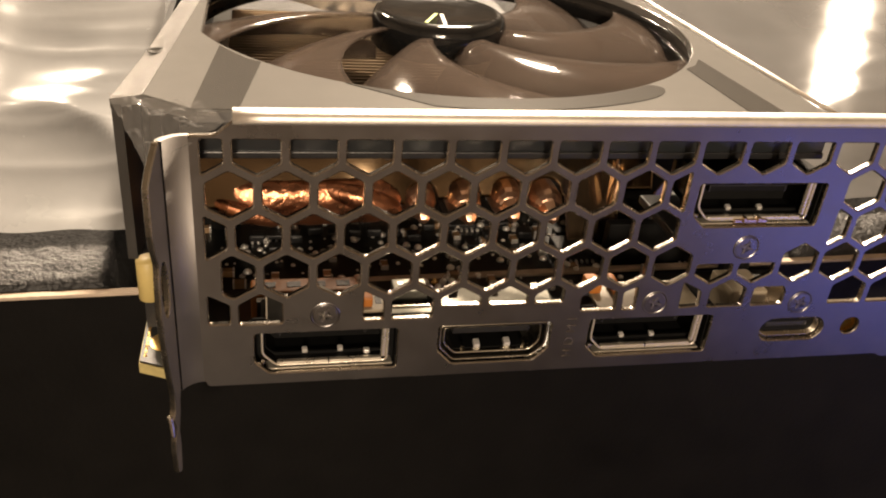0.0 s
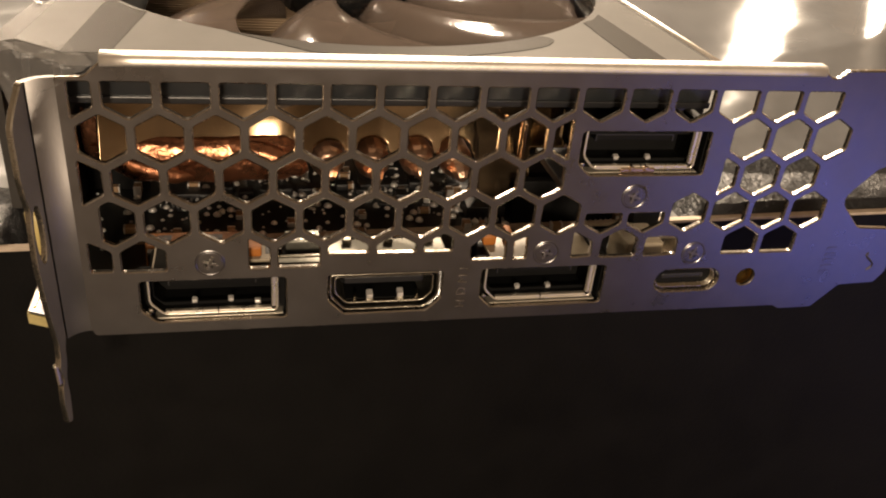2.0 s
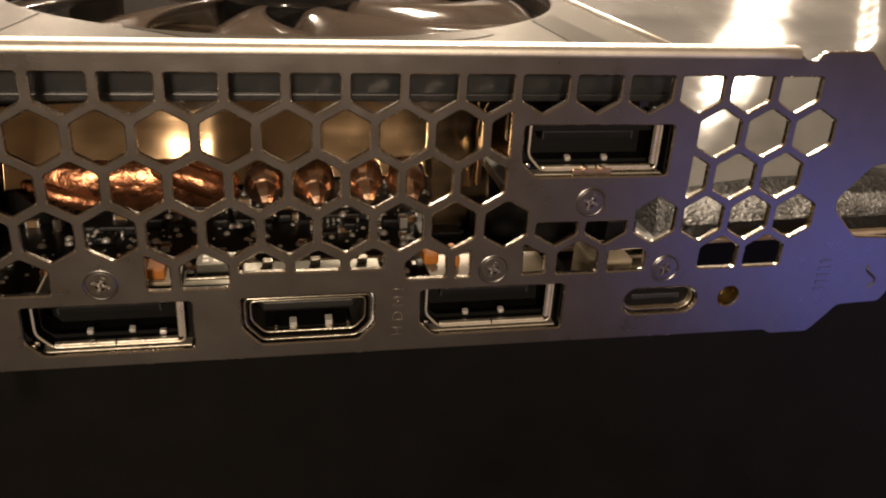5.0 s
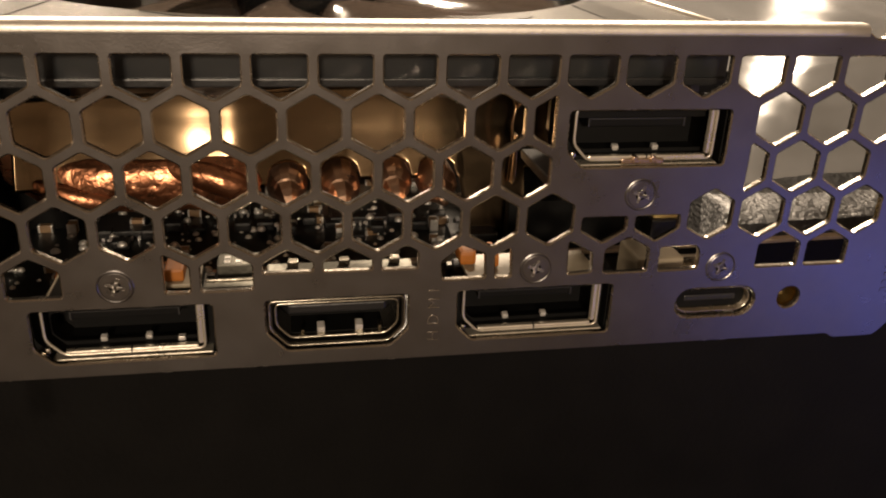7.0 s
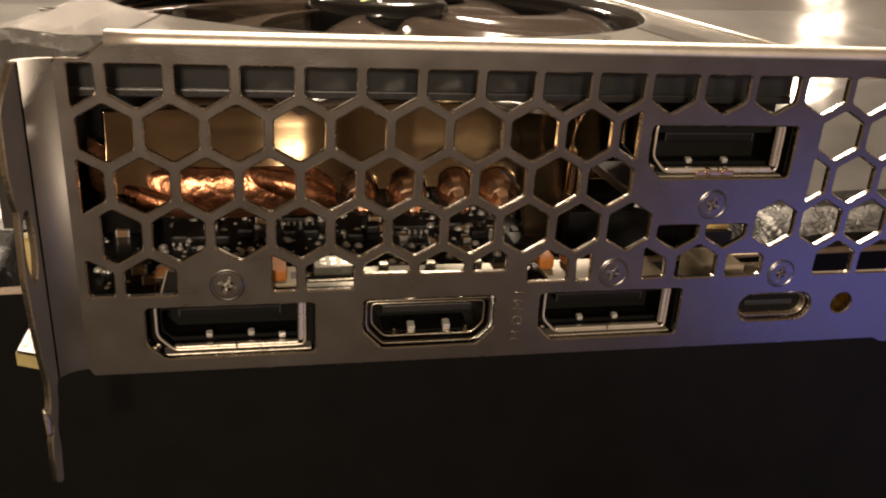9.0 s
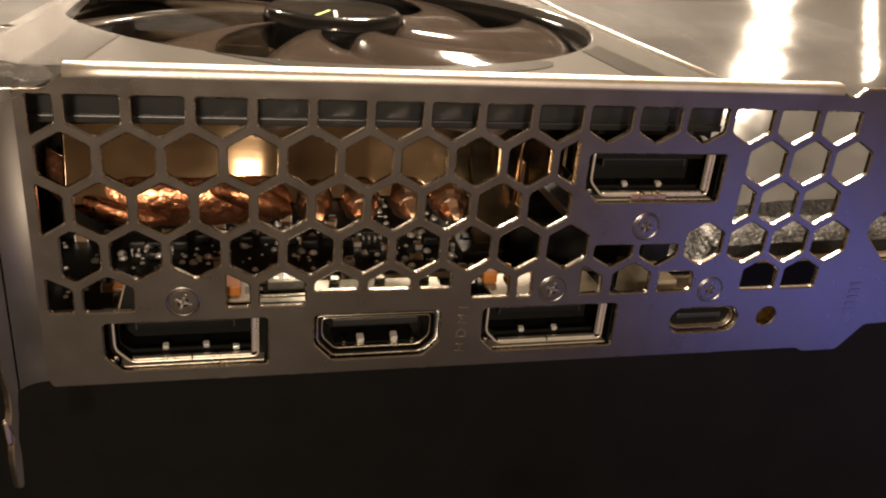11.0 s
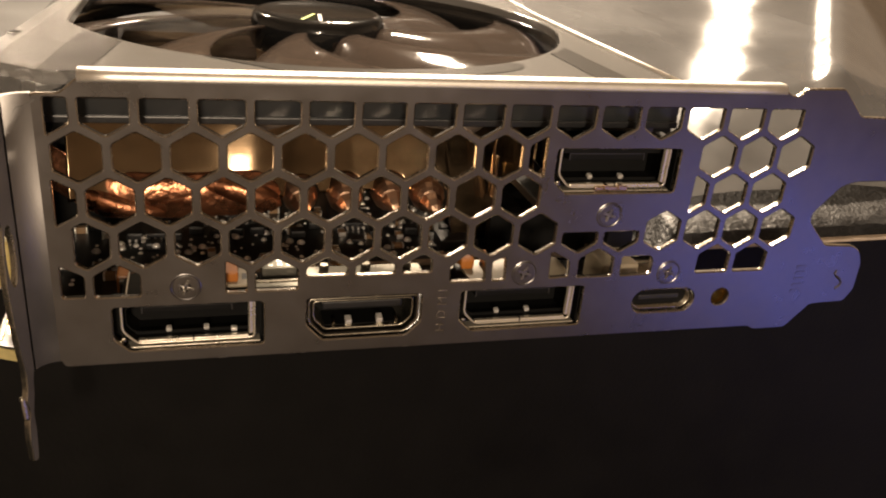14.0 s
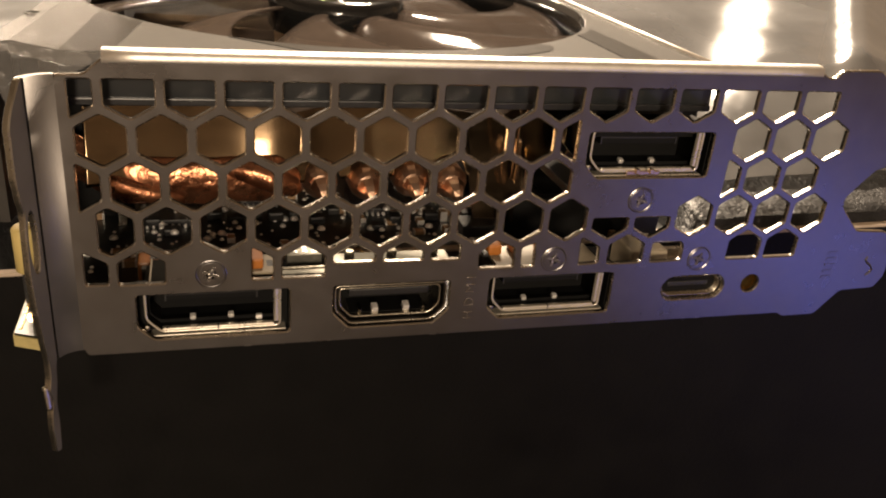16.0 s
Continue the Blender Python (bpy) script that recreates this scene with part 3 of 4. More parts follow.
def usb_port():
    con = part("usb_port", prism(bmesh.new(), stadium(USB[0] + 0.2, USB[1] - 0.2, USB[2] + 0.2, USB[3] - 0.2), 9.5, 10.5), SHINY, card, "small rounded steel socket")
    bm = bmesh.new()
    rings = []
    for g, y in ((0.15, 9.5), (0.15, 0.7), (0.5, 0.7), (0.5, 9.5)):
        rings.append([bm.verts.new((p[0] * MM, y * MM, p[1] * MM)) for p in stadium(USB[0] + g, USB[1] - g, USB[2] + g, USB[3] - g)])
    for r, s in zip(rings, rings[1:]):
        for k in range(len(r)):
            bm.faces.new((r[k], r[(k + 1) % len(r)], s[(k + 1) % len(r)], s[k]))
    part("shell", bm, RIM, con, "polished steel shell", True)
    part("tongue", block(bmesh.new(), USB[0] + 1.8, USB[1] - 1.8, 1.4, 9.5, -26.0, -25.2, 0.2), CHIP, con)
    # Black filler set far forward, standing for the shade in the mouth.
    part("insulator", prism(bmesh.new(), stadium(USB[0] + 0.6, USB[1] - 0.6, USB[2] + 0.6, USB[3] - 0.6), 1.5, 9.4), DARK, con)


usb_port()
barrel = bmesh.new()
for r0, y0, r1, y1 in ((1.5, 0.9, 1.3, 2.6), (1.3, 2.6, 2.1, 2.6), (2.1, 2.6, 2.1, 0.9), (2.1, 0.9, 1.5, 0.9)):
    ring0, ring1 = [[barrel.verts.new((p[0] * MM, y * MM, p[1] * MM)) for p in circle(94.2, -25.4, r, 24)] for r, y in ((r0, y0), (r1, y1))]
    for k in range(24):
        barrel.faces.new((ring0[k], ring0[(k + 1) % 24], ring1[(k + 1) % 24], ring1[k]))
bush = part("threaded_bush", barrel, GOLD, card, "brass coloured bush behind the round hole", True)
part("bush_end", prism(bmesh.new(), circle(94.2, -25.4, 2.0, 24), 2.6, 3.0), SHELL, bush)


# circuit board
board = part("circuit_board", prism(bmesh.new(), [(-9.6, 5.0), (-4.0, 2.4), (88.0, 2.4), (97.0, 12.0), (97.0, 190.0), (-9.6, 190.0)], -30.6, -29.6, "z"), BOARD, card, "black circuit board with small parts")
part("board_edge", prism(bmesh.new(), [(-9.75, 4.85), (-4.0, 2.2), (-3.9, 2.6), (-9.4, 5.2), (-9.4, 189.0), (-9.75, 189.0)], -31.5, -29.9, "z"), BOARD_EDGE, board, "pale yellow bare board edge")
part("copper_pad", lathe(bmesh.new(), [(2.3, 0), (2.3, 0.08), (1.4, 0.1)], (-6.4, 9.0, -29.6)), GOLD, board, "orange copper ring pad")
for k in range(12):
    part("plated_dot", lathe(bmesh.new(), [(0.28, 0), (0.2, 0.12)], (-9.0, 6.0 + k * 0.8, -29.6), sides=8), GOLD, board)


def small_parts():
    rnd = random.Random(4)
    cap = bmesh.new()
    block(cap, -0.8, 0.8, -0.6, 0.6, 0, 1.1, 0.08)
    cap_ob = part("capacitor", cap, CERAMIC, card)
    end_obs = [part("solder_end", block(bmesh.new(), e - 0.15, e + 0.15, -0.63, 0.63, 0, 1.15, 0.08), SOLDER, cap_ob) for e in (-0.9, 0.9)]
    first = True
    spots = []
    for k in range(90):
        x, y = rnd.uniform(-7, 94), rnd.uniform(20, 62)
        if any(abs(x - a) < 2.3 and abs(y - b) < 1.7 for a, b in spots):
            continue
        spots.append((x, y))
        turn = 90 * rnd.randint(0, 1)
        m = pose(x * MM, y * MM, -29.6 * MM, 0, 0, turn) @ Matrix.Diagonal((1, 1, rnd.choice((0.7, 1, 1.6)), 1))
        if first:
            cap_ob.matrix_basis, first = m, False
            continue
        o = cap_ob.copy()
        scene.collection.objects.link(o)
        o.matrix_basis = m
        for end in end_obs:
            e = end.copy()
            scene.collection.objects.link(e)
            e.parent = o
    dot = bmesh.new()
    lathe(dot, [(0.45, 0), (0.42, 0.2), (0.25, 0.36), (0.05, 0.42)], (0, 0, 0), sides=8)
    dot_ob = part("solder_dot", dot, SOLDER, board, "", True)
    dot_ob.matrix_basis = pose(30 * MM, 33 * MM, -29.6 * MM)
    for k in range(299):
        o = dot_ob.copy()
        scene.collection.objects.link(o)
        o.matrix_basis = pose(rnd.uniform(-6, 66) * MM, rnd.uniform(19, 55) * MM, (-29.6 + rnd.choice((0, 0, 0.6, 1.0))) * MM) @ Matrix.Scale(rnd.choice((0.5, 0.7, 0.9, 1.2, 1.6)), 4)
    coil = part("inductor", block(bmesh.new(), -1.3, 1.3, -1.1, 1.1, 0, 1.6, 0.4), CHIP, board, "small black part")
    coil.matrix_basis = pose(6 * MM, 37 * MM, -29.6 * MM)
    for k in range(16):
        o = coil.copy()
        scene.collection.objects.link(o)
        o.matrix_basis = pose((9 + 3.4 * k) * MM, (33 + 8 * rnd.random()) * MM, -29.6 * MM, 0, 0, rnd.choice((0, 0, 90))) @ Matrix.Diagonal((1, 1, rnd.choice((0.5, 0.8, 1.0)), 1))
    for cx, cy, w, d, h in ((8, 40, 7, 7, 1.2), (24, 47, 6, 5, 1.0), (44, 44, 9, 9, 1.1), (60, 30, 7, 5, 2.5), (70, 40, 8, 8, 5), (82, 30, 7, 7, 5)):
        chip = part("chip", block(bmesh.new(), cx - w / 2, cx + w / 2, cy - d / 2, cy + d / 2, -29.6, -29.6 + h, 0.15), CHIP, card, "black chip")
        for k in range(int(w / 1.0)):
            part("pin", block(bmesh.new(), cx - w / 2 + 0.4 + k, cx - w / 2 + 0.75 + k, cy - d / 2 - 0.8, cy - d / 2, -29.55, -29.1), SOLDER, chip)


small_parts()


def rear_blocks():
    """Housings on the backs of the sockets, seen through the lowest vents."""
    for (x, z), mat in zip(DP[:2], (LID, PALE)):
        h = part("socket_cover", block(bmesh.new(), x + 1.6, x + 17.6, 1.7, 8.4, z + 0.25, z + 0.85, 0.2), mat, card, "plastic cover on a socket")
        part("cover_seam", block(bmesh.new(), x + 1.5, x + 1.75, 1.8, 8.3, z + 0.8, z + 1.05, 0.08), PALE, h)
    frame_x = DP[0][0]
    window = part("cover_frame", block(bmesh.new(), frame_x + 13.4, frame_x + 17.4, 2.6, 7.6, -21.64, -21.1, 0.15), PALE, card, "cream plastic frame with a dark window")
    part("window", block(bmesh.new(), frame_x + 16.2, frame_x + 17.0, 4.0, 5.8, -21.2, -21.05, 0.04), CHIP, window)
    part("amber_tab", block(bmesh.new(), frame_x + 13.6, frame_x + 15.7, 3.2, 7.4, -21.1, -19.6, 0.3), AMBER, window, "amber plastic tab")
    for ax, bx, ay in ((52.9, 55.0, 5.0), (56.6, 57.6, 4.0)):
        part("amber_tab", block(bmesh.new(), ax, bx, ay, 8.2, -21.5, -19.7, 0.5), AMBER, card, "amber plastic tab")
    part("black_tab", block(bmesh.new(), 52.0, 53.0, 4.6, 6.0, -21.5, -20.8, 0.3), CHIP, card)
    part("shield_can", block(bmesh.new(), 30.2, 47.4, 1.8, 8.4, -22.6, -21.7, 0.25), TIN, card, "dull folded steel shield")
    for k in range(3):
        part("shield_fold", block(bmesh.new(), 30.4 + 6.0 * k, 35.6 + 6.0 * k, 1.6, 2.6, -21.7, -21.1, 0.25), RIM, card, "bright folded shield edge")
        part("shield_post", block(bmesh.new(), 32.6 + 6.0 * k, 33.9 + 6.0 * k, 6.6, 7.6, -21.7, -20.7, 0.2), RIM, card)
    clip = part("steel_clip", block(bmesh.new(), 23.4, 29.4, 1.7, 3.4, -22.6, -21.2, 0.2), TIN, card, "steel clip with dark slots")
    part("clip_slot", block(bmesh.new(), 24.2, 28.8, 3.4, 5.4, -23.0, -22.4, 0.1), DARK, clip)
    part("clip_edge", block(bmesh.new(), 23.6, 29.2, 3.0, 3.4, -21.25, -20.95, 0.1), RIM, clip, "bright edge")
    tray = part("clip_tray", block(bmesh.new(), 24.6, 29.4, 6.2, 9.4, -22.4, -20.6, 0.2), TIN, clip)
    for k in range(3):
        for j in range(2):
            part("tray_pad", block(bmesh.new(), 25.4 + k * 1.3, 26.1 + k * 1.3, 6.6 + 1.2 * j, 7.3 + 1.2 * j, -20.62, -20.5), SOLDER, clip)
    amber = part("amber_block", block(bmesh.new(), 5.0, 20.5, 13.0, 16.5, -29.5, -24.4, 0.3), AMBER_BLOCK, card, "brown amber plastic block on the board")
    for k in range(4):
        part("block_slot", block(bmesh.new(), 6.6 + 3.6 * k, 8.6 + 3.6 * k, 14.0, 15.4, -24.42, -24.3, 0.03), CHIP, amber)
    header = part("pin_header", block(bmesh.new(), 30.6, 38.0, 13.6, 18.6, -29.5, -27.0, 0.2), CHIP, card, "black header with tinned and gilded pins")
    for a in range(5):
        for b in range(3):
            part("pin", lathe(bmesh.new(), [(0.55, 0), (0.6, 0.5), (0.4, 0.9), (0.05, 1.0)], (31.5 + 1.4 * a + 0.3 * (b % 2), 14.4 + 1.6 * b, -27.0), sides=10), GOLD if (a + b) % 3 == 0 else SOLDER, header, "", True)
    part("plug_housing", block(bmesh.new(), 75.4, 81.5, 4.0, 10.5, -29.5, -21.2, 0.4), PALE, card, "cream plug housing on the board")
    plug = part("plug_base", block(bmesh.new(), 85.0, 90.0, 21.5, 25.0, -29.5, -23.3, 0.3), CHIP, card, "black plug base on the board")
    part("yellow_cap", block(bmesh.new(), 85.4, 89.6, 22, 24.5, -23.3, -21.0, 0.4), YELLOW, plug, "yellow plug cap")
    part("cream_capacitor", lathe(bmesh.new(), [(1.2, 0), (1.6, 0.3), (1.6, 6.2), (1.3, 6.6)], (-8.6, 13.5, -25.2), sides=20), PALE_YELLOW, card, "small pale yellow cylinder", True)
    part("capacitor_pad", block(bmesh.new(), -9.4, -7.8, 12.7, 14.3, -29.6, -25.1), CHIP, card)
    # Black sheets added behind the vents to stand in for the shade inside.
    part("shade_sheet", block(bmesh.new(), 77.0, 83.0, 26.0, 28.0, -13.0, 4.5, 0.2), DARK, card, "black sheet added for shade beside the fins")
    part("shade_sheet", block(bmesh.new(), 83.2, 96.0, 26.0, 28.0, -14.0, -2.5, 0.2), DARK, card, "black sheet added for shade beside the fins")
    part("shade_sheet", block(bmesh.new(), 62.0, 84.0, 44.0, 45.0, -29.5, -6.8, 0.2), DARK, card, "black sheet added for shade beside the fins")
    part("shade_sheet", block(bmesh.new(), 83.0, 86.0, 26.0, 28.0, -29.5, -13.0, 0.2), DARK, card, "black sheet added for shade beside the fins")
    part("shade_sheet", block(bmesh.new(), -8.0, -7.0, 16.0, 180.0, -29.5, 4.0, 0.2), DARK, card, "black sheet added for shade at the end of the board")
    part("shade_sheet", block(bmesh.new(), 64.5, 83.0, 26.0, 28.0, -29.5, -21.5, 0.2), DARK, card, "black sheet added for shade beside the fins")
    part("shade_sheet", block(bmesh.new(), -7.0, 3.0, 41.0, 42.0, -29.5, -6.0, 0.2), DARK, card, "black sheet added for shade at the end of the fins")
    part("socket_bridge", block(bmesh.new(), 62.0, 82.0, 1.2, 13.5, -10.8, -9.6, 0.2), BLACK_PLASTIC, card, "black carrier under the upper socket")


rear_blocks()


# heatsink
FINS_Y = 36.0


FIN_ARCS = (55.3, 48.5, 40.6, 32.9)


def fins():
    """Plates across the pipes; the first leans back a little and is notched over the pipes."""
    pts = [(1.0, -7.5), (60.0, -7.5), (60.0, -20.0)]
    for c in FIN_ARCS:
        for k in range(9):
            a = math.pi * k / 8
            pts.append((c + 3.3 * math.cos(a), -18.6 + 3.3 * math.sin(a)))
    pts += [(28.0, -14.6), (1.0, -14.6)]
    first = part("fin", prism(bmesh.new(), pts, 0, 0.35), FIN, card, "nickel plated heatsink fin")
    first.matrix_basis = pose(0, (FINS_Y + 9) * MM, 0)
    for k in range(1, 33):
        o = first.copy()
        scene.collection.objects.link(o)
        o.matrix_basis = pose(0, (FINS_Y + 9 + 1.8 * k) * MM, 0)
    bm = bmesh.new()
    nx, nz = 192, 20
    front, back = [], []
    for i in range(nx + 1):
        x = -2.5 + 78.0 * i / nx
        low = -19.0
        for c in FIN_ARCS:
            if abs(x - c) <= 3.7:
                low = max(low, -20.6, -21.3 + math.sqrt(max(0, 3.5 ** 2 - (x - c) ** 2)) + 0.4)
        if x > 28.5 and low < -18.9:
            low = -20.4 if x < 59.0 else -28.0 if x < 69.0 else -19.5
        fr, bk = [], []
        for j in range(nz + 1):
            z = -7.3 + (low + 7.3) * j / nz
            y = 37.0 + 0.25 * (z + 7.3) + 0.015 * math.sin(z * 1.3) + 0.2 * noise.noise((x * 0.07, z * 0.05, 2.0)) + 0.13 * (min(x, 42) - 30) - 0.004 * max(0, 18 - x) ** 2 - 1.2 * math.exp(-((x - 27) / 5.2) ** 2) - 0.012 * (z + 12.3) ** 2
            fr.append(bm.verts.new((x * MM, y * MM, z * MM)))
            bk.append(bm.verts.new((x * MM, (y + 0.35) * MM, z * MM)))
        front.append(fr)
        back.append(bk)
    for g in (front, back):
        for i in range(nx):
            for j in range(nz):
                bm.faces.new((g[i][j], g[i + 1][j], g[i + 1][j + 1], g[i][j + 1]))
    for i in range(nx):
        for j in (0, nz):
            bm.faces.new((front[i][j], front[i + 1][j], back[i + 1][j], back[i][j]))
    for i in (0, nx):
        for j in range(nz):
            bm.faces.new((front[i][j], front[i][j + 1], back[i][j + 1], back[i][j]))
    part("front_fin", bm, FRONT_FIN, card, "golden brown glossy front fin, notched over the pipes", True)
    flap = part("bent_flap", block(bmesh.new(), -1.5, 1.5, -0.2, 0.2, -2.0, 2.0, 0.15), FRONT_FIN, card, "small brown bent flap")
    flap.matrix_basis = pose(0.0738, 0.0275, -0.0155, 0, 35, 10)
    part("fin_rim", block(bmesh.new(), 66.2, 66.7, 31.0, 33.5, -20.6, -13.0, 0.15), CREASE, card, "copper coloured fin rim")
    crease = bmesh.new()
    tube(crease, [(65.5, 31.0, -7.0), (65.7, 30.2, -9.0), (65.3, 30.0, -11), (65.7, 30.4, -15), (65.5, 31, -20)], 0.24, 8)
    tube(crease, [(67.0, 30.4, -7.0), (65.7, 30.2, -9.2)], 0.22, 8)
    part("bent_fin_edge", crease, CREASE, card, "bent copper coloured fin edge", True)


fins()


def pipes():
    for k, x in enumerate((32.9, 40.6, 48.5, 55.3)):
        bm = bmesh.new()
        y0 = 32.0 - 0.8 * (k % 2)
        path = [(x, y0 + 3.0 * (1 - math.cos(radians(a))), -21.2) for a in (4, 20, 38, 56, 74, 90)] + [(x, 100, -21.2)]
        tube(bm, path, [3.05 * math.sin(radians(a)) for a in (4, 20, 38, 56, 74, 90)] + [3.05], 13)
        pipe = part("heat_pipe", bm, COPPER, card, "copper heat pipe with crimped tip")
        bm = bmesh.new()
        tube(bm, [(x + 0.1, y0 + 0.9, -21.5), (x + 0.15, y0 - 0.2, -21.8), (x + 0.25, y0 - 0.9, -22.2), (x + 0.3, y0 - 1.5, -22.7), (x + 0.3, y0 - 1.8, -23.0)], [2.1, 1.7, 1.25, 0.9, 0.3], 7)
        part("pinched_tip", bm, COPPER, pipe)
    # broad crumpled pipe that lies across the front of the fins
    bm = bmesh.new()
    n, sides = 60, 28
    rings = []
    for i in range(n + 1):
        f = i / n
        c = Vector((-5.5 + 35.0 * f, 32.4 - 1.4 * math.sin(f * 3.1) + 22 * max(0, 0.2 - f) ** 1.2, -19.2 + 18 * max(0, 0.24 - f) ** 1.2 - 0.3 * f))
        r = 3.75 * min(1, math.sqrt(max(0.0, (1.0 - f) * 9)))
        ring = []
        for k in range(sides):
            a = 2 * math.pi * k / sides
            dy, dz = math.cos(a), math.sin(a)
            w = 1 + 0.07 * noise.noise((c.x * 0.16, dy * 1.6, dz * 1.6)) + 0.025 * noise.noise((c.x * 0.6, dy * 3, dz * 3 + 7))
            ring.append(bm.verts.new((c + Vector((0, dy * r * 0.55 * w, dz * r * w))) * MM))
        rings.append(ring)
    for p, q in zip(rings, rings[1:]):
        for k in range(sides):
            bm.faces.new((p[k], p[(k + 1) % sides], q[(k + 1) % sides], q[k]))
    bm.faces.new(rings[0])
    bm.faces.new(rings[-1])
    part("bent_heat_pipe", bm, ROUGH_COPPER, card, "broad crumpled copper heat pipe", True)
    bm = bmesh.new()
    tube(bm, [(14.5, 31.5, -16.6), (18.0, 30.6, -17.0), (22.0, 29.9, -17.9), (25.5, 29.7, -19.2), (28.2, 30.0, -20.4), (29.3, 30.3, -21.0)], [0.3, 1.5, 2.0, 2.1, 1.6, 0.3], 20)
    part("bent_heat_pipe", bm, ROUGH_COPPER, card, "narrow bent copper pipe end", True)
    bm = bmesh.new()
    tube(bm, [(-4.0, 30.6, -17.0), (0.0, 30.0, -18.6), (4.0, 29.6, -20.3), (8.5, 29.8, -21.4), (13.0, 30.6, -21.8)], [0.6, 1.5, 1.7, 1.5, 0.4], 20)
    part("bent_heat_pipe", bm, ROUGH_COPPER, card, "narrow bent copper pipe end", True)
    part("cold_plate", block(bmesh.new(), 8, 58, 62, 95, -28.5, -22.6, 0.4), COPPER, card, "copper base plate")


pipes()


# shroud
FAN_C, FAN_R = (37.8, 51.5), 42.2


def shroud():
    out = [(0.0, 3.6), (82.8, 3.6), (81.9, 33.0), (81.2, 62.0), (82.8, 100.0), (82.8, 190.0), (-6.4, 190.0), (-6.4, 100.0), (-2.0, 60.0), (-4.6, 30.0), (-6.6, 8.6)]
    hole = circle(*FAN_C, FAN_R, 96)
    hole2 = circle(FAN_C[0], FAN_C[1] + 92, FAN_R, 96)
    body = sheet("shroud", out, [clipped(hole, x0=-1.2, x1=80.2), clipped(hole2, x0=-1.2, x1=80.2)], 1.6, 0.15, SHROUD, pose(0, 0, 0.0058), card, "silver grey plastic fan shroud")
    # sloped edge strip and dark side wall
    def strip(name, pts_in, pts_out, mat, label=""):
        bm = bmesh.new()
        a = [bm.verts.new(Vector(p) * MM) for p in pts_in]
        b = [bm.verts.new(Vector(p) * MM) for p in pts_out]
        c = [bm.verts.new((Vector(p) - Vector((0, 0, 1.2))) * MM) for p in pts_out]
        d = [bm.verts.new((Vector(p) - Vector((0, 0, 1.2))) * MM) for p in pts_in]
        for r, s in ((a, b), (b, c), (c, d), (d, a)):
            for k in range(len(r) - 1):
                bm.faces.new((r[k], r[k + 1], s[k + 1], s[k]))
        bm.faces.new((a[0], b[0], c[0], d[0]))
        bm.faces.new((a[-1], b[-1], c[-1], d[-1]))
        part(name, bm, mat, body, label)
    strip("edge_strip", [(-6.5, 8.6, 6.6), (-4.5, 30, 6.6), (-1.9, 60, 6.6), (-6.3, 100, 6.6), (-6.3, 190, 6.6)], [(-10.3, 9.1, 5.8), (-8.0, 30, 5.6), (-5.4, 60, 5.6), (-9.6, 100, 5.6), (-9.6, 190, 5.6)], SHROUD, "pale sloped edge strip")
    strip("edge_strip", [(82.7, 3.7, 6.6), (81.8, 33, 6.6), (81.1, 62, 6.6), (82.7, 100, 6.6), (82.7, 190, 6.6)], [(84.0, 3.7, 5.9), (83.1, 33, 5.9), (82.4, 62, 5.9), (84.0, 100, 5.9), (84.0, 190, 5.9)], SHROUD, "pale sloped edge strip")
    # Added pale tube in place of the highlight along this edge.
    bead = bmesh.new()
    tube(bead, [(84.0, 3.9, 6.5), (83.1, 33, 6.5), (82.4, 62, 6.5), (84.0, 100, 6.5), (84.0, 190, 6.5)], 0.35, 8)
    part("edge_highlight", bead, LIP, body, "pale bead that stands for the highlight along the edge", True)
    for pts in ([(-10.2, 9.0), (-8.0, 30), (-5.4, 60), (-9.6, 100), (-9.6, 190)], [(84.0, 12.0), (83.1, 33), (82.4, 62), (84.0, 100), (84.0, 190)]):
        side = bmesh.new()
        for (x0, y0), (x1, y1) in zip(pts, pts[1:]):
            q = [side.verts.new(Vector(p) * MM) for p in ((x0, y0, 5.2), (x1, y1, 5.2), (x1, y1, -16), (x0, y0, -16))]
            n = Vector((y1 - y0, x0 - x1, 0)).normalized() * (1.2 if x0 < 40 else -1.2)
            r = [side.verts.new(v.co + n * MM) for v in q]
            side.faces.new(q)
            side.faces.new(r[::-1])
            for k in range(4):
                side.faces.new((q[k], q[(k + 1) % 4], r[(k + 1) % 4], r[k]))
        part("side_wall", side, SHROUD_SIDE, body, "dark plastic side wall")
    part("front_skirt", block(bmesh.new(), -1, 83.0, 4.4, 5.6, 0.9, 5.0, 0.1), SKIRT, body, "glossy dark front skirt")
    part("skirt_lip", block(bmesh.new(), -1, 83.0, 4.0, 6.4, 0.4, 1.3, 0.15), BLACK_PLASTIC, body)
    # printed stripes
    arc = lambda r, a0, a1, n: [(FAN_C[0] + r * math.cos(radians(a0 + (a1 - a0) * k / n)), FAN_C[1] + r * math.sin(radians(a0 + (a1 - a0) * k / n))) for k in range(n + 1)]
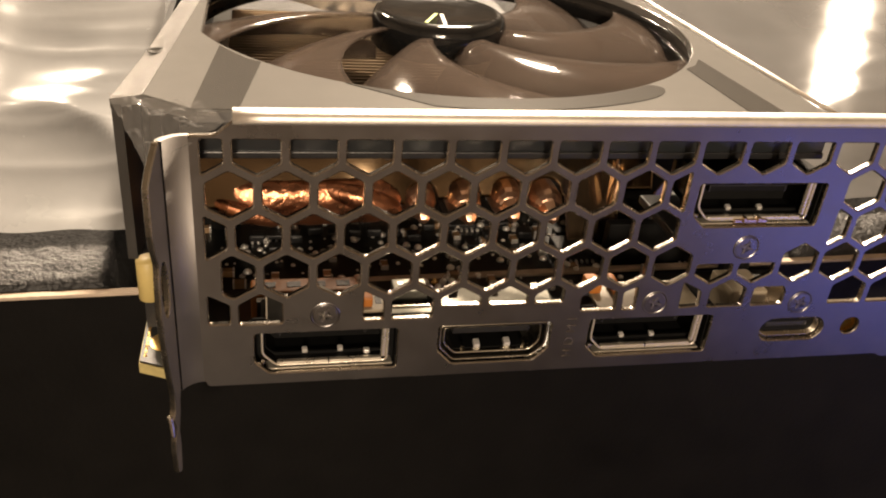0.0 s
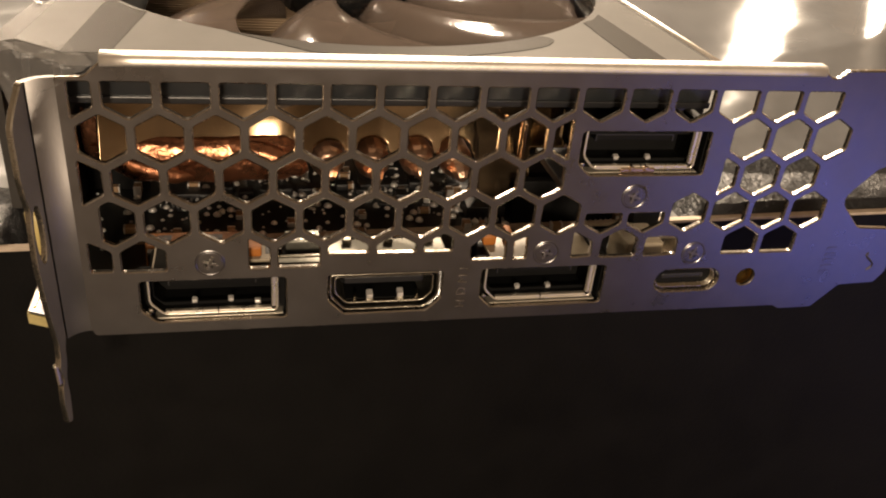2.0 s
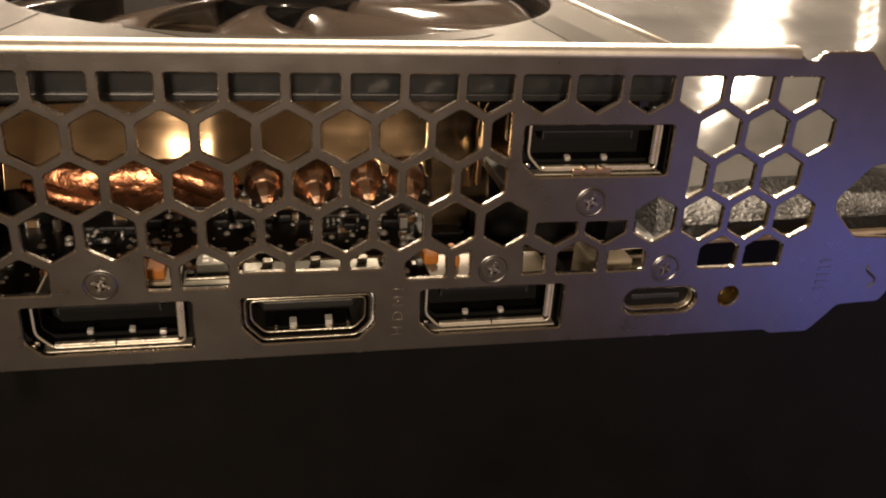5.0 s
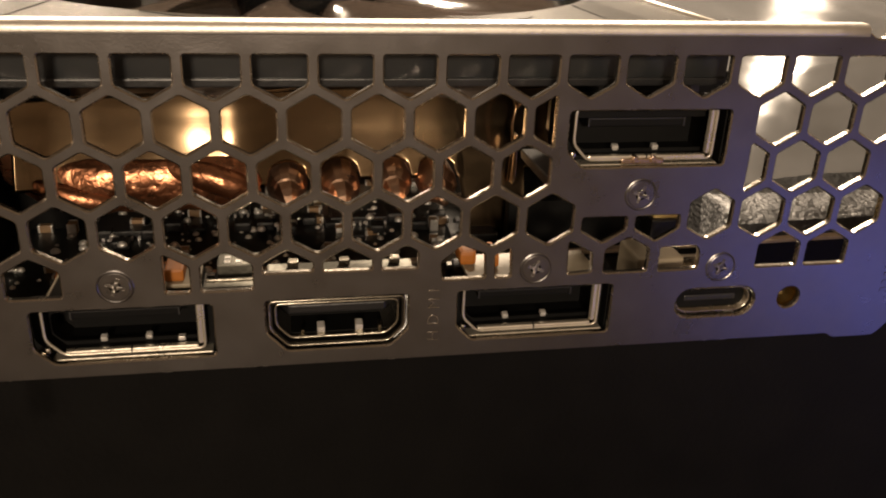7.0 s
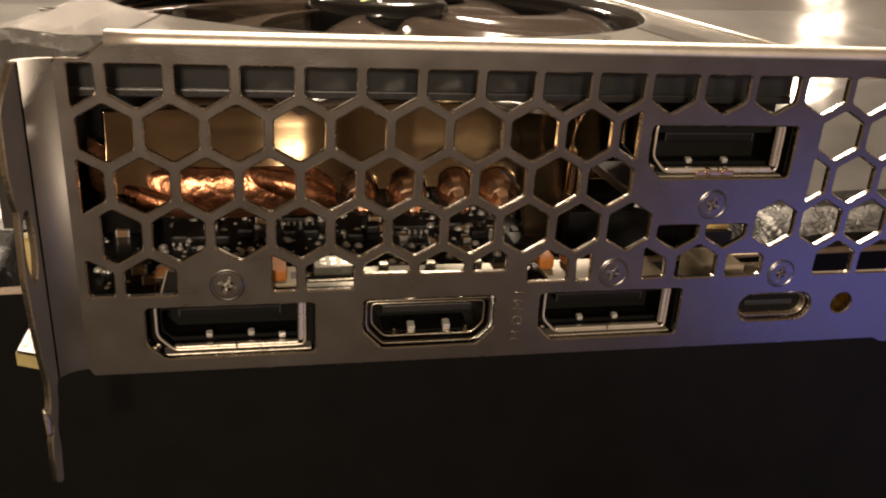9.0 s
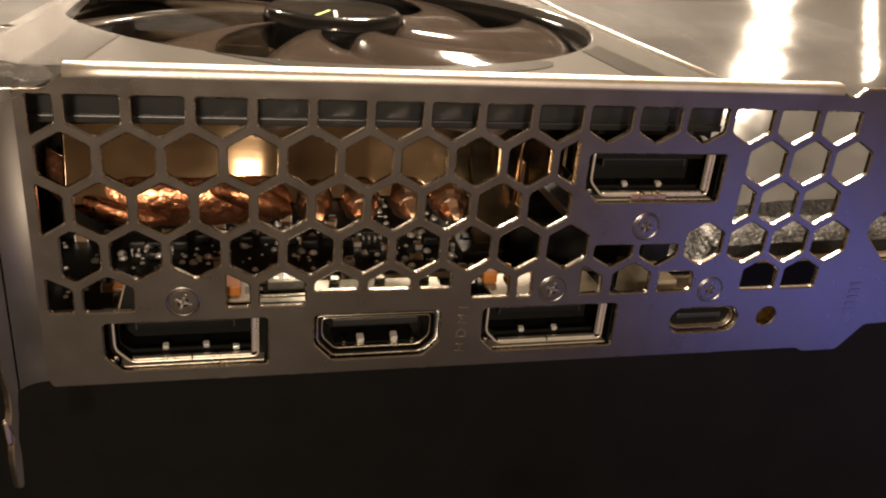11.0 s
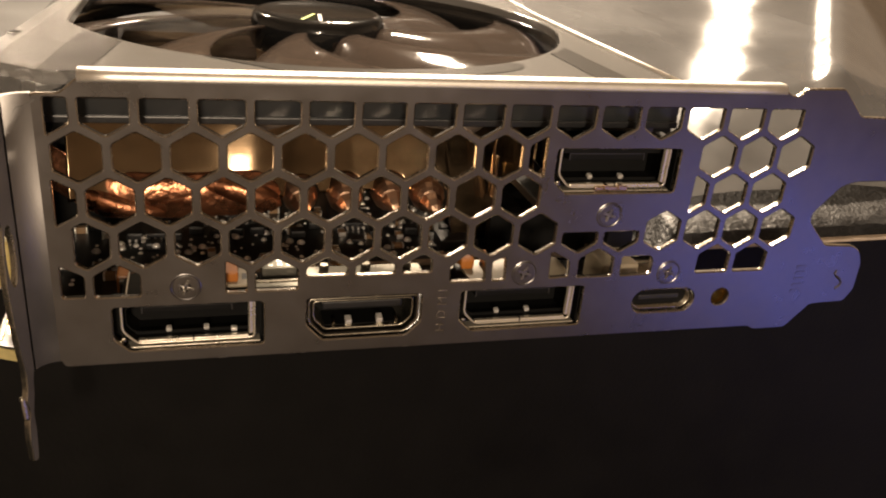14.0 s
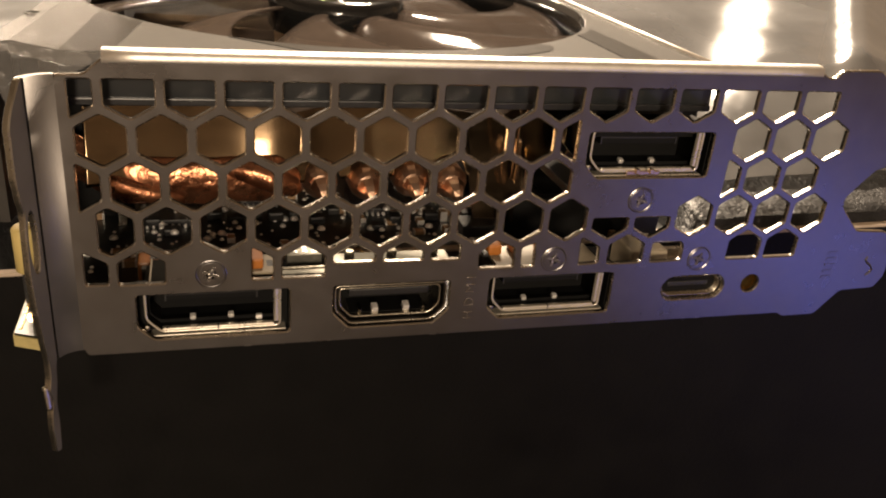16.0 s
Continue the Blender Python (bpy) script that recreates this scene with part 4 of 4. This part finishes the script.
    for pts in ([(1.6, 28.7), (3.6, 25.4), (5.4, 22.9), (7.2, 21.6), (4.6, 3.9), (-0.8, 3.9)], [(70.2, 23.4), (72.4, 25.0), (74.6, 28.4), (76.2, 3.9), (70.9, 3.9)], [*arc(FAN_R + 0.4, 242, 302, 20), *[(FAN_C[0] + (FAN_R + r) * math.cos(radians(a)), FAN_C[1] + (FAN_R + r) * math.sin(radians(a))) for r, a in ((0.9, 303.0), (1.7, 303.5), (2.6, 303.2), (3.4, 302.0), (4.0, 300.0), (4.3, 297.5))], *arc(FAN_R + 4.4, 295, 258, 12)]):
        part("stripe", prism(bmesh.new(), [p for p in pts if p[1] > 3.6], 6.62, 6.7, "z"), SHROUD_DARK, body, "darker grey printed stripe")
    ring = bmesh.new()
    rings = []
    for r, z in ((FAN_R + 0.6, 5.2), (FAN_R - 0.2, 5.0), (FAN_R - 0.6, 0.5), (FAN_R + 0.6, 0.5)):
        rings.append([ring.verts.new((p[0] * MM, p[1] * MM, z * MM)) for p in circle(*FAN_C, r, 96)])
    for r, s in zip(rings, rings[1:]):
        for k in range(96):
            ring.faces.new((r[k], r[(k + 1) % 96], s[(k + 1) % 96], s[k]))
    part("fan_ring", ring, GLOSS_BLACK, body, "glossy black ring round the fan", True)
    part("screw_mark", lathe(bmesh.new(), [(1.3, 0), (1.3, 0.15), (0.9, 0.2), (0.8, 0.05)], (-6.6, 27.0, 6.1), sides=20), SHROUD_DARK, body)


shroud()


# fan
def fan():
    hub = part("fan_hub", lathe(bmesh.new(), [(11.2, 0.2), (11.8, 4.6), (11.4, 6.0), (10.4, 6.7), (9.8, 6.4), (3, 6.4)], (FAN_C[0], FAN_C[1] + 2.0, 0), sides=64), GLOSS_BLACK, card, "glossy black fan hub with printed sign", True)
    for mat, a in ((PRINT_GREEN, 245), (PRINT_WHITE, 265)):
        bm = bmesh.new()
        block(bm, -0.3, 0.3, 2.5, 9.2, 0, 0.06)
        ob = part("print_bar", bm, mat, hub)
        ob.matrix_basis = pose(FAN_C[0] * MM, (FAN_C[1] + 2.0) * MM, 6.44 * MM, 0, 0, a - 90)
    n_blades = 8
    bm = bmesh.new()
    nr, na = 14, 12
    top, bot = [], []
    for i in range(nr + 1):
        f = i / nr
        r = 11.0 + 31.0 * f
        sweep = 40 * f ** 1.2
        width = 40 + 4 * f
        ta, ba = [], []
        for j in range(na + 1):
            g = j / na
            ang = radians(sweep + width * (g - 0.5))
            z = -2.4 + 7.2 * g ** 0.9 + 1.4 * math.sin(math.pi * g) - 0.8 * f
            tk = 0.55 * (0.35 + math.sin(math.pi * min(1, max(0.02, g))))
            ta.append(bm.verts.new((r * math.cos(ang) * MM, r * math.sin(ang) * MM, (z + tk) * MM)))
            ba.append(bm.verts.new((r * math.cos(ang) * MM, r * math.sin(ang) * MM, (z - tk) * MM)))
        top.append(ta)
        bot.append(ba)
    for i in range(nr):
        for j in range(na):
            bm.faces.new((top[i][j], top[i + 1][j], top[i + 1][j + 1], top[i][j + 1]))
            bm.faces.new((bot[i][j], bot[i][j + 1], bot[i + 1][j + 1], bot[i + 1][j]))
        for j in (0, na):
            bm.faces.new((top[i][j], bot[i][j], bot[i + 1][j], top[i + 1][j]))
    for i in (0, nr):
        for j in range(na):
            bm.faces.new((top[i][j], top[i][j + 1], bot[i][j + 1], bot[i][j]))
    blade = part("fan_blade", bm, SMOKE, card, "smoky glossy curved fan blade", True)
    for k in range(n_blades):
        o = blade
        if k:
            o = blade.copy()
            scene.collection.objects.link(o)
        o.matrix_basis = pose(FAN_C[0] * MM, FAN_C[1] * MM, 0, 0, 0, 360 / n_blades * k + 187)


fan()

# ---- plastic bag round the card ----
bag = thing("plastic_bag", "crumpled clear plastic bag opened round the card", "plastic bag")


def film_side(x0, x1, base_z, seed, lift, rise, swell, crumple, mat):
    """A lying panel of film; rise gives its height by the distance from the card."""
    bm = bmesh.new()
    nx, ny = 220, 190
    g = []
    for i in range(nx + 1):
        x = x0 + (x1 - x0) * i / nx
        row = []
        for j in range(ny + 1):
            f = j / ny
            y = 36 + 260 * f ** 1.5
            z = base_z + lift * (y - 36)
            p = (x * 0.014, y * 0.012, seed)
            fold = 1 - abs(noise.noise((x * 0.03 + 0.01 * y, y * 0.018, seed + 5)))
            side = rise(x1 - x) if x0 < 0 else rise(x - 0.69 * (y - 36))
            z += (swell * (6 * noise.noise(p) + 5 * fold ** 3) + side) * min(1, (y - 26) / 34) + swell * noise.noise((x * 0.09, y * 0.05, seed + 9))
            z += (0.4 if x0 < 0 else 0.06) * (1 - abs(noise.noise((x * 0.012 + 0.004 * y, y * 0.1, seed + 11)))) ** 6
            near = max(0, min(1, (105 - y) / 45))
            z += crumple * near * (1.2 * (1.0 - 2.2 * abs(noise.noise((x * 0.075, y * 0.06 + 0.02 * x, seed + 3)))) + 0.7 * (1.0 - 2.2 * abs(noise.noise((x * 0.2 + 0.05 * y, y * 0.16, seed + 6)))))
            row.append(bm.verts.new((x * MM, y * MM, z * MM)))
        g.append(row)
    for i in range(nx):
        for j in range(ny):
            bm.faces.new((g[i][j], g[i + 1][j], g[i + 1][j + 1], g[i][j + 1]))
    ob = part("film_panel", bm, mat, bag, "", True)
    return ob


film_side(-190, -12, -26.5, 2.0, 0.36, lambda d: -0.1 * d + 4 * math.exp(-((d - 34) / 7) ** 2), 0.8, 0.0, SOFT_FILM)
def right_folds(u):
    """Two long folds that run back and outwards, then a drop beyond the second."""
    soft = 3.5 * (1 + math.tanh((u - 108) / 8.5)) + 0.12 * max(0, min(u, 138) - 112)
    return soft + 1.5 * (1 + math.tanh((u - 137) / 3)) - 0.3 * max(0, u - 142)


film_side(97.5, 330, -24.5, 7.0, 0.36, right_folds, 0.1, 0.14, FILM)


def web():
    """Clear film stretched from the shroud's corner to the bracket."""
    bm = bmesh.new()
    a, b, c, d = Vector((-10.4, 9.0, 6.4)), Vector((-5.2, -1.5, 1.0)), Vector((0.5, 4.0, 7.0)), Vector((3.2, 0.9, 6.3))
    n = 48
    g = []
    for i in range(n + 1):
        row = []
        for j in range(n + 1):
            u, v = i / n, j / n
            p = a * (1 - u) * (1 - v) + b * (1 - u) * v + c * u * (1 - v) + d * u * v
            p.z += 0.7 * noise.noise((p.x * 0.6, p.y * 0.6, 1)) + 0.7 * abs(noise.noise((p.x * 1.1, p.y * 0.9, 4))) + 0.2 * noise.noise((p.x * 3, p.y * 3, 8))
            row.append(bm.verts.new(p * MM))
        g.append(row)
    for i in range(n):
        for j in range(n):
            bm.faces.new((g[i][j], g[i + 1][j], g[i + 1][j + 1], g[i][j + 1]))
    part("film_web", bm, CLEAR, bag, "clear wrinkled film over the corner", True)


web()
